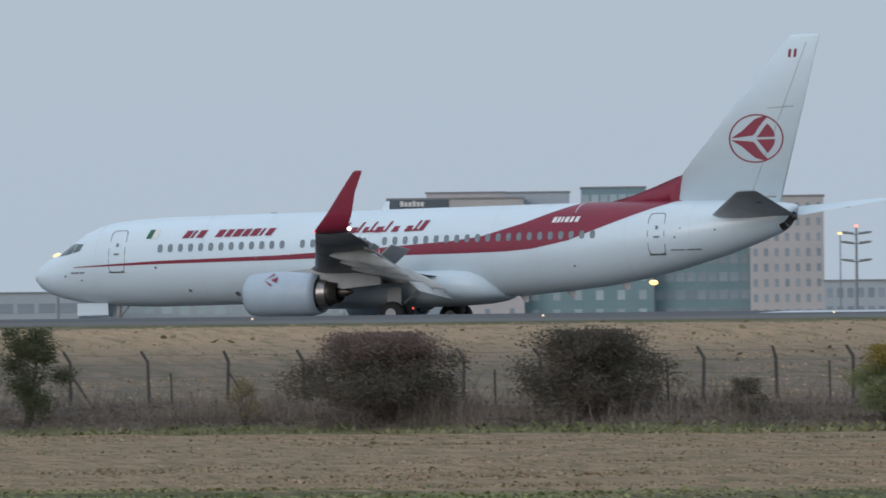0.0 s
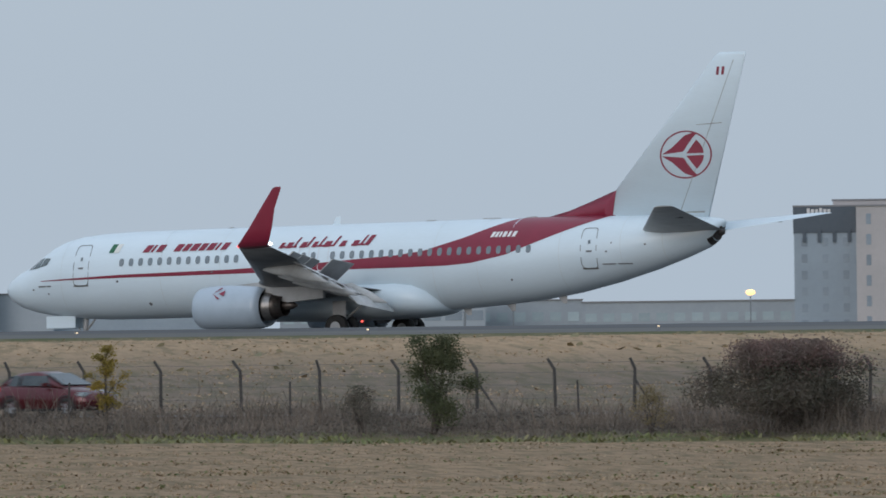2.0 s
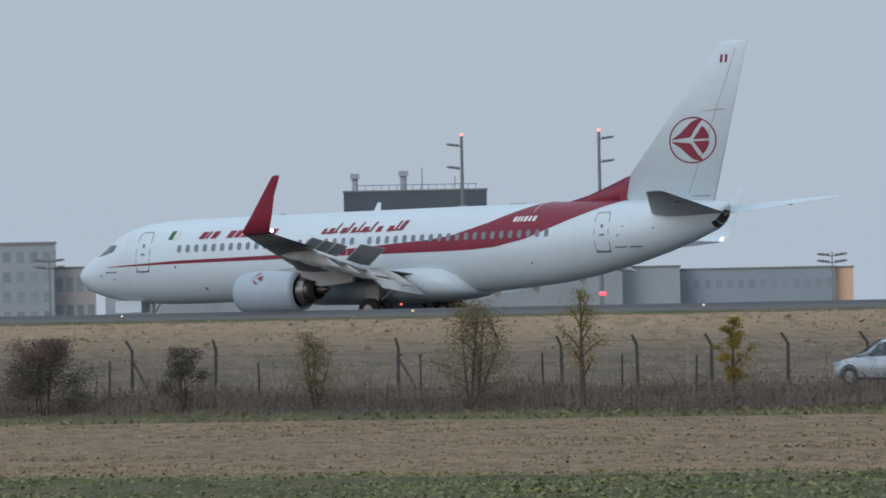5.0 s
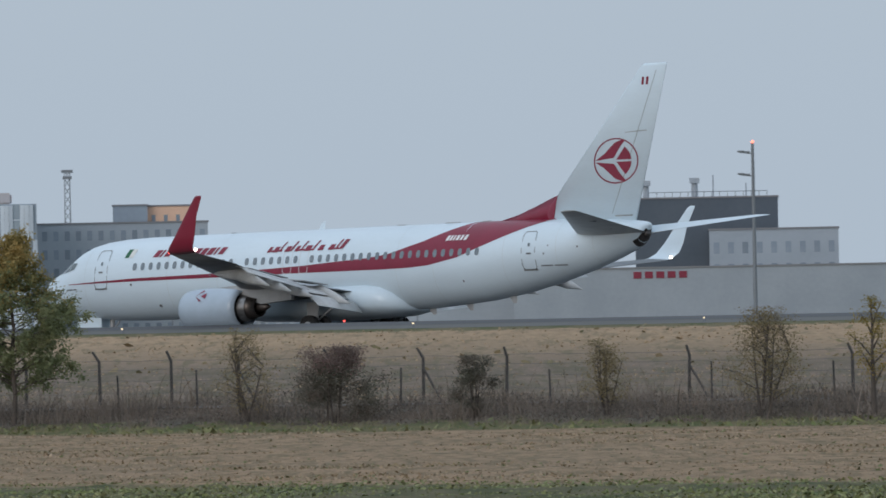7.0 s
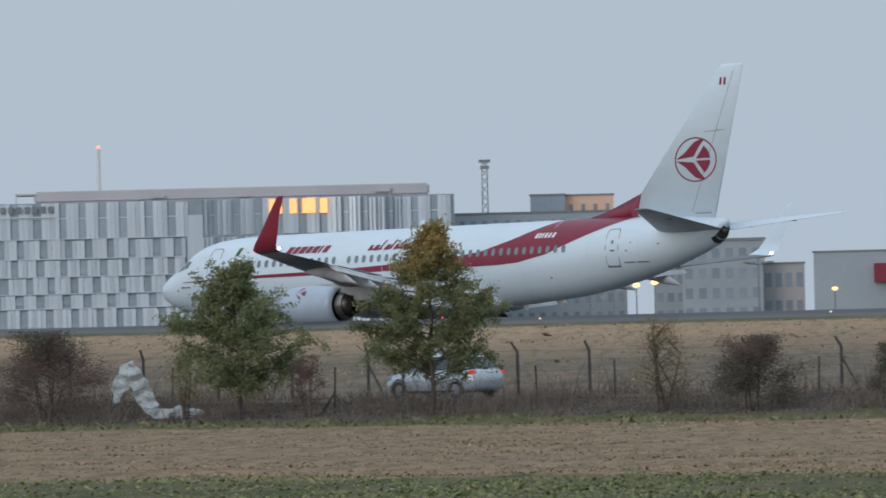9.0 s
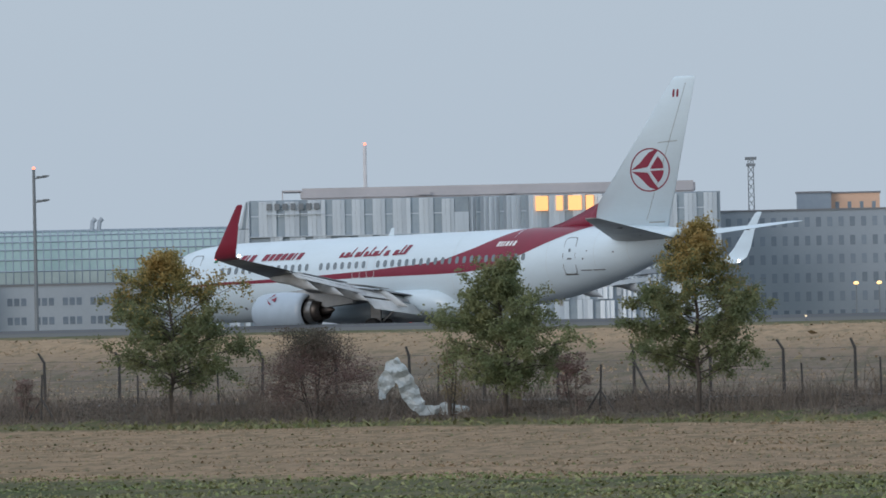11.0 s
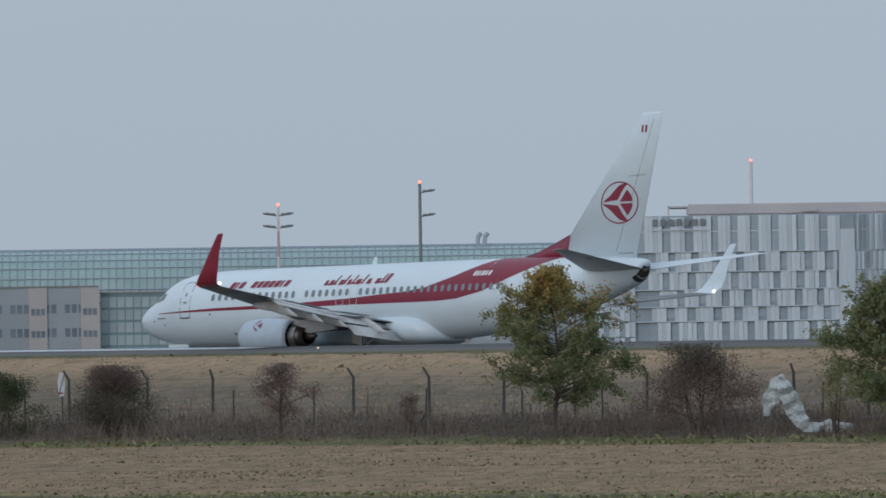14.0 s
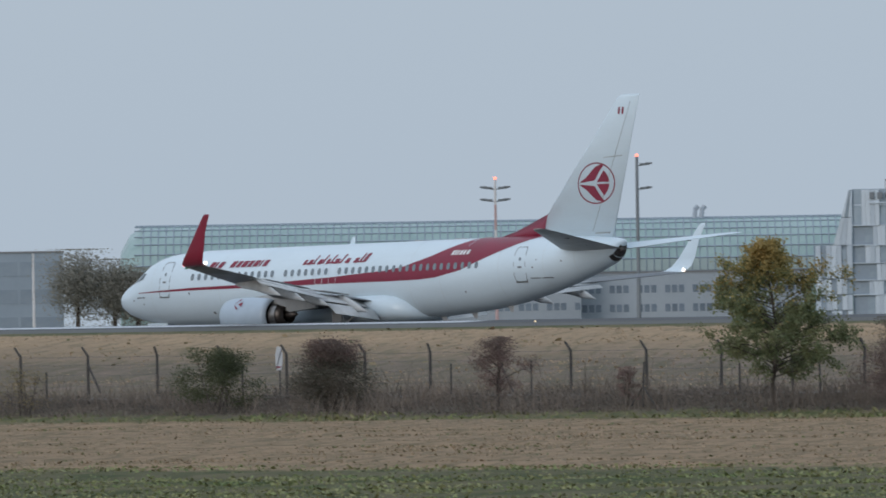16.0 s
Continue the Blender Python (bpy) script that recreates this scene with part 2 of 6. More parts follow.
def build_airliner():
    plane = tagged(empty("airliner"), "white twin-engine jet airliner with crimson swoosh and lowered flaps", "airliner")
    bm = bmesh.new()
    n = 48
    st = sorted({b[0] for b in BODY} | {i * 0.5 for i in range(1, 76)})
    loft(bm, [[hull(s, 2 * math.pi * i / n) for i in range(n)] for s in st])
    fus = part("fuselage", bm, PAINT, plane, "white painted fuselage with fine dirt streaks", True)
    # crimson band on both flanks, sweeping over the crown aft
    for sg in (1, -1):
        bm = bmesh.new()

        def band(u, v):
            s = 2.7 + u * (32.4 - 2.7)
            top, bot, _ = lerp(s, BODY)
            zu = min(lerp(s, UPPER)[0], top) if s < 27.75 else top
            zl = min(lerp(s, LOWER)[0], top)
            a0, a1 = hull_angle(s, zl), hull_angle(s, zu)
            return hull(s, sg * (a0 + (a1 - a0) * v), 0.012)
        patch(bm, band, 150, 10)
        part("red_stripe", bm, RED, fus, "crimson swoosh stripe", True)
    # cabin windows
    for sg in (1, -1):
        gap = {13, 21} if sg > 0 else {12, 13, 15, 20}
        for i in range(43):
            if i in gap:
                continue
            s = 7.32 + i * 0.5131
            bm = bmesh.new()
            ring = []
            for k in range(12):
                a = 2 * math.pi * k / 12
                cx, cz = math.copysign(abs(math.cos(a)) ** 0.7, math.cos(a)), math.copysign(abs(math.sin(a)) ** 0.7, math.sin(a))
                ring.append(side(s + 0.125 * cx, 3.85 + 0.18 * cz, 0.020, sg))
            bm.faces.new([bm.verts.new(p) for p in ring])
            part("cabin_window", bm, WINDOW, fus)
    EXIT_LINE = mat("exit_outline_paint", (0.66, 0.68, 0.70), 0.4)
    # doors: a proud outline, a handle and a small pane
    for s0, s1, z0, z1, name in ((4.62, 5.5, 2.86, 4.72, "cabin_door"), (31.48, 32.28, 2.90, 4.70, "cabin_door"), (16.79, 17.35, 3.18, 4.30, "overwing_exit"), (17.82, 18.38, 3.18, 4.30, "overwing_exit")):
        for sg in (1, -1):
            bm = bmesh.new()
            pts = []
            for k in range(32):
                a = 2 * math.pi * k / 32
                cx, cz = math.copysign(abs(math.cos(a)) ** 0.28, math.cos(a)), math.copysign(abs(math.sin(a)) ** 0.28, math.sin(a))
                pts.append((cx, cz))
            w = 0.028
            o = [bm.verts.new(side((s0 + s1) / 2 + (s1 - s0) / 2 * cx, (z0 + z1) / 2 + (z1 - z0) / 2 * cz, 0.018, sg)) for cx, cz in pts]
            q = [bm.verts.new(side((s0 + s1) / 2 + ((s1 - s0) / 2 - w) * cx, (z0 + z1) / 2 + ((z1 - z0) / 2 - w) * cz, 0.018, sg)) for cx, cz in pts]
            for k in range(32):
                j = (k + 1) % 32
                bm.faces.new((o[k], o[j], q[j], q[k]))
            d = part(name, bm, SEAM if name == "cabin_door" else EXIT_LINE, fus, "closed door with dark seam outline" if name == "cabin_door" else "closed exit with white outline")
            if name == "cabin_door":
                bm = bmesh.new()
                patch(bm, lambda u, v: side(s0 + 0.3 + 0.28 * u, 3.62 + 0.07 * v, 0.03, sg), 2, 1)
                part("door_handle", bm, SEAM, fus)
                bm = bmesh.new()
                patch(bm, lambda u, v: side(s0 + 0.38 + 0.12 * u, 3.98 + 0.16 * v, 0.03, sg), 2, 2)
                part("door_pane", bm, WINDOW, fus)
                bm = bmesh.new()
                patch(bm, lambda u, v: side(s0 + 0.02 + (s1 - s0 - 0.04) * u, z0 - 0.03 + 0.06 * v, 0.03, sg), 4, 1)
                part("door_sill", bm, METAL, fus)
    # cockpit panes
    for sg in (1, -1):
        for (sa, sb, za, zb, zc, zd) in ((1.62, 2.02, 3.66, 3.70, 4.12, 3.86), (2.08, 2.50, 3.70, 3.76, 4.20, 4.14), (2.56, 2.98, 3.78, 3.86, 4.16, 4.18)):
            bm = bmesh.new()
            patch(bm, lambda u, v: side(sa + (sb - sa) * u + 0.14 * v, (za + (zb - za) * u) * (1 - v) + (zd + (zc - zd) * u) * v, 0.015, sg), 4, 4)
            part("cockpit_window", bm, COCKPIT, fus, "dark cockpit glass", True)
    # flag, name blocks, registration blocks
    bm = bmesh.new()
    patch(bm, lambda u, v: side(6.50 + 0.28 * u + 0.12 * v, 4.30 + 0.40 * v, 0.02), 3, 3)
    part("flag_mark", bm, GREEN, fus, "small green and white flag panel")
    bm = bmesh.new()
    patch(bm, lambda u, v: side(6.78 + 0.28 * u + 0.12 * v, 4.30 + 0.40 * v, 0.02), 3, 3)
    part("flag_mark", bm, mat("flag_white", (0.75, 0.76, 0.72), 0.5), fus)

    def blocks(spans, z0, z1, lean, material, label):
        for a, b in spans:
            bm = bmesh.new()
            patch(bm, lambda u, v: side(a + (b - a) * u + lean * v, z0 + (z1 - z0) * v, 0.024), 3, 3)
            part("name_bar", bm, material, fus, label)
    # one slanted bar for each letter
    lat = [(8.35 + 0.44 * i, 8.35 + 0.44 * i + w) for i, w in ((0, 0.34), (0.95, 0.13), (1.6, 0.34))] + [(10.0 + 0.47 * i, 10.0 + 0.47 * i + w) for i, w in ((0, 0.36), (1, 0.3), (1.85, 0.38), (2.85, 0.32), (3.75, 0.36), (4.72, 0.13), (5.35, 0.32))]
    blocks(lat, 4.27, 4.60, 0.2, RED, "slanted crimson name bar")
    blocks([(15.65, 15.85), (16.02, 16.3), (16.75, 17.05), (17.38, 17.6), (18.0, 18.35), (18.85, 19.12), (19.5, 19.8)], 4.24, 4.5, 0.14, RED, "slanted crimson name bar")
    blocks([(16.42, 16.52), (17.12, 17.24), (17.75, 17.86), (18.5, 18.62), (19.95, 20.07), (20.2, 20.45)], 4.28, 4.72, 0.24, RED, "slanted crimson name bar")
    blocks([(15.7, 16.6), (16.75, 17.2), (17.45, 18.6), (18.85, 19.2), (19.5, 20.4)], 4.26, 4.34, 0.02, RED, "slanted crimson name bar")
    white = mat("white_marking", (0.78, 0.78, 0.78), 0.5)
    blocks([(26.78, 26.95), (27.0, 27.14), (27.2, 27.3), (27.38, 27.56), (27.64, 27.78), (27.88, 28.06)], 4.42, 4.66, 0.07, white, "white registration bar on the swoosh")
    blocks([(32.5, 33.1), (33.2, 33.85)], 3.05, 3.10, 0.0, SEAM, "small dark lettering bar")
    blocks([(2.55, 3.0), (3.05, 3.3)], 2.86, 2.92, 0.0, SEAM, "small dark lettering bar")
    # antennas, probes and drains
    bm = bmesh.new()
    loft(bm, [section(17.5, 0, 5.27, 0.42, 0.12, math.pi / 2), section(17.75, 0, 5.68, 0.2, 0.1, math.pi / 2)])
    part("blade_antenna", bm, PAINT, fus)
    for s, c in ((12.0, 0.25), (22.5, 0.5), (25.5, 0.9), (27.8, 0.5)):
        bm = bmesh.new()
        box(bm, s - REF, s - REF + c, -0.1, 0.1, 5.27, 5.35, bevel=0.03)
        part("crown_fairing", bm, PAINT_GREY, fus)
    for s in (24.3, 26.6, 29.3):
        z = lerp(s, BODY)[1]
        bm = bmesh.new()
        loft(bm, [section(s, 0, z + 0.05, 0.5, 0.12, math.pi / 2), section(s + 0.3, 0, z - 0.28, 0.2, 0.12, math.pi / 2)])
        part("drain_mast", bm, PAINT_GREY, fus)
    bm = bmesh.new()
    patch(bm, lambda u, v: hull(37.36 + 0.58 * u, math.pi + (v - 0.5) * 1.9, 0.012), 8, 12)
    tube(bm, (37.6 - REF, 0, 4.36), (37.92 - REF, 0, 4.42), 0.2, 0.17, 16)
    part("tail_exhaust", bm, HOT_METAL, fus, "sooty auxiliary exhaust at the tail cone", True)
    # small ports, vents and skin joints
    for s, z, r in ((3.1, 2.55, 0.05), (8.6, 1.95, 0.09), (10.9, 1.75, 0.13), (7.1, 3.0, 0.07), (2.2, 2.75, 0.06), (12.2, 3.28, 0.06), (32.75, 3.62, 0.05), (34.6, 3.9, 0.05), (27.9, 2.5, 0.06), (33.0, 4.0, 0.04)):
        bm = bmesh.new()
        bm.faces.new([bm.verts.new(side(s + r * math.cos(k * math.pi / 5), z + r * 0.8 * math.sin(k * math.pi / 5), 0.016)) for k in range(10)])
        part("skin_port", bm, SEAM, fus)
    hair = mat("faint_skin_joint", (0.64, 0.71, 0.73), 0.5)
    for s in (3.9, 9.4, 12.6, 23.9, 26.2, 30.4, 33.4, 35.4):
        bm = bmesh.new()
        patch(bm, lambda u, v: hull(s + 0.022 * v, 0.15 + 2.6 * u, 0.008), 30, 1)
        part("skin_joint", bm, hair, fus)
    # wing to body fairing
    bm = bmesh.new()
    rings = []
    for s, hw, zt, zb in ((12.4, 0.5, 1.5, 1.3), (13.2, 1.35, 1.95, 1.14), (14.5, 1.95, 2.4, 0.98), (17, 2.12, 2.6, 0.92), (20, 2.18, 2.7, 0.92), (21.8, 2.16, 2.72, 0.95), (22.7, 2.05, 2.6, 1.0), (23.3, 1.75, 2.35, 1.08), (23.7, 1.2, 1.95, 1.2), (23.85, 0.6, 1.6, 1.28)):
        ring = []
        for k in range(28):
            a = 2 * math.pi * k / 28
            cx, cz = math.copysign(abs(math.cos(a)) ** 0.75, math.cos(a)), math.copysign(abs(math.sin(a)) ** 0.75, math.sin(a))
            ring.append((s - REF, hw * cx, (zt + zb) / 2 + (zt - zb) / 2 * cz))
        rings.append(ring)
    loft(bm, rings)
    part("belly_fairing", bm, PAINT, plane, "", True)
    # fin with dorsal fillet and rudder
    bm = bmesh.new()
    loft(bm, [section(31.15, 0, 5.0, 6.05, 0.085, math.pi / 2), section(37.64, 0, 12.22, 1.56, 0.09, math.pi / 2), section(37.86, 0, 12.36, 1.36, 0.03, math.pi / 2)])
    fin = part("tail_fin", bm, PAINT, plane, "tall white swept tail fin with stains", True)
    bm = bmesh.new()
    ring = []
    for s, w, z1 in ((28.9, 0.02, 5.30), (30.0, 0.12, 5.55), (31.2, 0.2, 5.95), (32.2, 0.26, 6.32), (33.0, 0.26, 6.5)):
        zb = 5.1
        ring.append([(s - REF, -w, zb), (s - REF, -w * 0.55, (zb + z1) / 2), (s - REF, 0, z1), (s - REF, w * 0.55, (zb + z1) / 2), (s - REF, w, zb)])
    loft(bm, ring)
    part("dorsal_fillet", bm, RED, plane, "crimson dorsal fillet ahead of the fin", True)

    def fin_point(s, z, out):
        f = (z - 5.0) / 7.22
        le, ch = 31.15 + 6.49 * f, 6.05 - 4.49 * f
        x = max(0.002, min(0.998, (s - le) / ch))
        th = 5 * 0.087 * ch * (0.2969 * math.sqrt(x) - 0.126 * x - 0.3516 * x * x + 0.2843 * x ** 3 - 0.1036 * x ** 4)
        return th + out

    hinge = mat("stained_hinge_line", (0.40, 0.43, 0.43), 0.5, 0, (0.22, 0.23, 0.22), 1.2, 1.0, 9)
    for sg in (1, -1):
        def fp(s, z, out=0.012):
            return Vector((s - REF, -sg * fin_point(s, z, out), z))
        # red root wedge, ring emblem, rudder line
        bm = bmesh.new()
        patch(bm, lambda u, v: fp(31.15 + 6.49 * ((5.18 + 1.2 * u - 5.0) / 7.22) + 0.06 + v * (1.0 - 0.95 * u), 5.18 + 1.2 * u), 8, 4)
        part("red_root_wedge", bm, RED, fin)
        cs, cz, rx, rz = 36.13, 7.86, 1.30, 1.07
        bm = bmesh.new()
        patch(bm, lambda u, v: fp(cs + (rx - 0.075 * v) * math.cos(2 * math.pi * u), cz + (rz - 0.065 * v) * math.sin(2 * math.pi * u)), 48, 1)
        ringp = part("emblem_ring", bm, RED, fin, "crimson ring emblem")
        for e in (1, -1):
            # swept feather: from the tip at the ring's front, curving out to its top
            def feather(u, v):
                xa = lerp(u, [(0, -1.16), (0.3, -0.66), (0.6, -0.28), (0.8, -0.02), (1, 0.34)])[0]
                xb = lerp(u, [(0, -1.16), (0.3, -0.10), (0.6, 0.12), (0.8, 0.34), (1, 0.60)])[0]
                z = lerp(u, [(0, 0.0), (0.3, 0.10), (0.6, 0.42), (0.8, 0.68), (1, 0.92)])[0]
                za = lerp(u, [(0, 0.02), (0.3, 0.30), (0.6, 0.62), (0.8, 0.82), (1, 0.92)])[0]
                return fp(cs + xa + (xb - xa) * v, cz + e * (0.04 + za + (z - za) * v), 0.014)
            bm = bmesh.new()
            patch(bm, feather, 14, 4)
            part("emblem_feather", bm, RED, ringp)
            bm = bmesh.new()
            patch(bm, lambda u, v: fp(cs + 0.04 + u * (0.86 - 0.36 * v * v), cz + e * (0.05 + 0.60 * v * u), 0.014), 6, 6)
            part("emblem_wedge", bm, RED, ringp)
        bm = bmesh.new()
        patch(bm, lambda u, v: fp(35.85 + 2.75 * u - 0.015 + 0.03 * v, 5.4 + 6.6 * u), 20, 1)
        patch(bm, lambda u, v: fp(36.7 + 1.25 * u, 9.15 + 0.035 * v + 0.06 * u), 6, 1)
        patch(bm, lambda u, v: fp(36.0 + 1.0 * u, 5.26 + 0.06 * v), 6, 1)
        part("rudder_gap", bm, hinge, fin)
        bm = bmesh.new()
        for a in (37.72, 37.98):
            patch(bm, lambda u, v: fp(a + 0.13 * u + 0.05 * v, 11.36 + 0.36 * v), 2, 2)
        part("tail_mark", bm, RED, fin, "small crimson bar mark")
    # tailplane
    for sg in (1, -1):
        bm = bmesh.new()
        loft(bm, [section(33.85, sg * 0.3, 4.46, 4.2, 0.09), section(38.45, sg * 7.0, 5.30, 1.0, 0.09), section(38.75, sg * 7.18, 5.33, 0.65, 0.05)])
        # grey to port, white to starboard
        t = part("tailplane", bm, PAINT_GREY if sg < 0 else PAINT, plane, "swept tailplane", True)
        bm = bmesh.new()
        tube(bm, (36.6 - REF, sg * 2.2, 4.72), (37.5 - REF, sg * 2.2, 4.62), 0.06, 0.03)
        part("elevator_hinge_fairing", bm, SHADED_WING_GREY, t)
        bm = bmesh.new()
        tube(bm, (37.6 - REF, sg * 4.4, 4.98), (38.4 - REF, sg * 4.4, 4.90), 0.06, 0.03)
        part("elevator_hinge_fairing", bm, SHADED_WING_GREY, t)
    spoilers = []
    # wings
    tip = glow("tip_light", (1.0, 0.55, 0.45), 12)
    strobe = glow("tail_light", (1.0, 0.85, 0.72), 4)
    for sg in (-1, 1):
        bm = bmesh.new()
        rings = []
        for y, th in ((0.9, 0.13), (1.9, 0.125), (3.5, 0.12), (5.8, 0.115), (9.0, 0.11), (13.0, 0.105), (17.16, 0.10)):
            le, te, z = wing_line(y)
            rings.append(section(le, sg * y, z, te - le - (0.9 if 2 < y < 12.6 else 0), th, 0, 0.02))
        loft(bm, rings)
        wing = part("wing", bm, SHADED_WING_GREY, plane, "swept wing with lowered flaps, shade in its dark grey", True)
        # winglet
        bm = bmesh.new()
        le, te, z = wing_line(17.16)
        rings = []
        for f, y, zz, ch, off in ((0, 17.16, 0, te - le, 0), (0.25, 17.45, 0.08, 1.55, 0.12), (0.5, 17.68, 0.32, 1.46, 0.46), (0.75, 17.78, 0.8, 1.20, 0.92), (0.9, 17.86, 1.65, 0.74, 1.58), (1.0, 17.96, 2.50, 0.45, 2.27), (1.0, 17.97, 2.58, 0.30, 2.42)):
            rings.append(section(le + off, sg * y, z + zz, ch, 0.09, sg * f * radians(83), 0.0))
        loft(bm, rings)
        wl = part("winglet", bm, [RED, PAINT], wing, "tall blended winglet, crimson outside, white inside", True)
        for p in wl.data.polygons:
            p.material_index = 0 if p.normal.y * sg > -0.05 else 1
        bm = bmesh.new()
        bmesh.ops.create_icosphere(bm, subdivisions=2, radius=0.085, matrix=Matrix.Translation((te - REF + 0.02, sg * 17.3, z + 0.12)))
        part("tip_light", bm, strobe, wing)
        if sg < 0:
            bm = bmesh.new()
            bmesh.ops.create_icosphere(bm, subdivisions=2, radius=0.07, matrix=Matrix.Translation((le - REF + 0.05, sg * 17.25, z + 0.05)))
            part("navigation_light", bm, glow("red_navigation_light", (1.0, 0.12, 0.1), 2), wing)
        # flaps in two rows, lowered
        for y0, y1 in ((2.25, 5.55), (5.75, 12.4)):
            inner = y0 < 5
            for row, (fx, dz, ch, dfl) in enumerate(((-0.85, -0.08, 0.8, 24), (0.04, -0.5, 0.7, 40)) if inner else ((-0.85, 0.0, 0.72, 16), (0.0, -0.26, 0.5, 30))):
                bm = bmesh.new()
                rr = []
                for y in (y0, (y0 + y1) / 2, y1):
                    le, te, z = wing_line(y)
                    k = 1.25 if y0 < 5 else 1.0 - 0.25 * (y - y0) / (y1 - y0)
                    rr.append(section(te + fx * k, sg * y, z + dz * k, ch * k, 0.12, 0, radians(dfl)))
                loft(bm, rr)
                part("flap", bm, FLAP_PAINT, wing, "lowered flap segment", True)
        # track fairings
        for y in (3.6, 6.6, 9.0, 11.4):
            le, te, z = wing_line(y)
            bm = bmesh.new()
            rr = []
            for u, r in ((0, 0.03), (0.2, 0.19), (0.45, 0.27), (0.72, 0.21), (1.0, 0.015)):
                x = te - 2.3 + 3.4 * u - REF
                zc = z - 0.26 - 0.08 * u - 1.05 * max(0, u - 0.45)
                rr.append([(x, sg * y + r * 0.7 * math.cos(a * math.pi / 5), zc + r * 1.25 * math.sin(a * math.pi / 5)) for a in range(10)])
            loft(bm, rr)
            part("flap_track_fairing", bm, FLAP_PAINT, wing, "", True)
        # spoilers
        for y0, y1, c in ((3.3, 5.2, 1.2), (6.2, 7.5, 0.9), (7.6, 8.9, 0.85), (9.0, 10.3, 0.8)):
            la, ta, za = wing_line(y0)
            lb, tb, zb = wing_line(y1)
            p, q = Vector((ta - 1.75 - REF, sg * y0, za + 0.14)), Vector((tb - 1.75 - REF, sg * y1, zb + 0.14))
            ax = (q - p).normalized() * sg                      # along the hinge, to starboard
            aft = ax.cross(Vector((0, 0, 1))).normalized()
            m = Matrix((aft, ax, aft.cross(ax))).transposed().to_4x4()
            m.translation = (p + q) / 2
            wd = (q - p).length
            bm = bmesh.new()
            box(bm, 0, c, -wd / 2, wd / 2, 0, 0.05, bevel=0.015)
            sp = part("spoiler", bm, PAINT_GREY, wing, "hinged spoiler panel")
            sp.matrix_basis = m
            spoilers.append((sp, m))
        # engine
        cy, cz = 4.83, 1.52
        bm = bmesh.new()

        def circ(s, r, flat=1.0, n=28, dz=0.0):
            return [(s - REF, sg * cy + r * math.sin(2 * math.pi * k / n), cz + dz + r * math.cos(2 * math.pi * k / n) * (flat if math.cos(2 * math.pi * k / n) < 0 else 1)) for k in range(n)]
        loft(bm, [circ(14.7, 0.60), circ(13.7, 0.76, 0.95), circ(13.54, 0.81, 0.94), circ(13.5, 0.86, 0.94), circ(13.6, 0.93, 0.94), circ(13.9, 0.99, 0.95), circ(14.6, 1.03, 0.96), circ(15.6, 1.02, 0.97), circ(16.6, 0.96), circ(17.05, 0.86), circ(17.0, 0.80), circ(16.2, 0.84)], caps=True)
        eng = part("engine", bm, NACELLE, plane, "pale blue-grey engine nacelle with dark exhaust core", True)
        bm = bmesh.new()
        loft(bm, [circ(16.3, 0.80), circ(16.9, 0.62, dz=0.03), circ(17.3, 0.56, dz=0.04), circ(17.95, 0.46, dz=0.05), circ(17.9, 0.40, dz=0.05), circ(17.4, 0.42, dz=0.05)])
        loft(bm, [circ(17.4, 0.30, dz=0.05), circ(18.3, 0.18, dz=0.05), circ(18.6, 0.03, dz=0.05)])
        part("exhaust_core", bm, HOT_METAL, eng, "", True)
        bm = bmesh.new()
        loft(bm, [circ(17.02, 0.66, dz=0.03), circ(17.42, 0.60, dz=0.04)], caps=False)
        part("core_ring", bm, METAL, eng, "", True)
        bm = bmesh.new()
        bmesh.ops.create_icosphere(bm, subdivisions=1, radius=0.3, matrix=Matrix.Translation((13.9 - REF, sg * cy, cz)) @ Matrix.Diagonal((1, 1, 1, 1)))
        for k in range(18):
            a = 2 * math.pi * k / 18
            m = Matrix.Translation((14.05 - REF, sg * cy, cz)) @ Matrix.Rotation(a, 4, "X") @ Matrix.Rotation(0.6, 4, "Z")
            box(bm, -0.12, 0.12, -0.02, 0.02, 0.25, 0.76, m)
        part("fan", bm, HOT_METAL, eng)
        bm = bmesh.new()
        le, te, z = wing_line(cy)
        loft(bm, [[(s - REF, sg * cy - w, z0), (s - REF, sg * cy - w, z1), (s - REF, sg * cy + w, z1), (s - REF, sg * cy + w, z0)] for s, w, z0, z1 in ((15.0, 0.05, 2.3, 2.52), (16.5, 0.2, 2.1, 2.62), (18.2, 0.24, 1.7, 2.5), (20.0, 0.1, 1.85, 2.2))])
        part("pylon", bm, PAINT_GREY, eng)
        for e, dz in ((1, 0),):
            bm = bmesh.new()
            a0 = radians(52)
            c = Vector((14.95 - REF, sg * cy + sg * 1.06 * math.sin(a0), cz + 1.06 * math.cos(a0)))
            up, fw = Vector((0, -sg * math.cos(a0), math.sin(a0))), Vector((1, 0, 0))
            for q in ((-0.34, 0.0, 0.02, 0.34, 0.14, 0.30), (-0.34, 0.0, 0.02, -0.34, 0.14, -0.30), (-0.02, 0.0, 0.3, 0.17, 0.3, -0.17)):
                p = [c + fw * q[0] + up * q[1], c + fw * q[2] + up * q[3], c + fw * q[4] + up * q[5]]
                bm.faces.new([bm.verts.new(v) for v in p])
            part("nacelle_emblem", bm, RED, eng)
    # undercarriage
    wheels = []
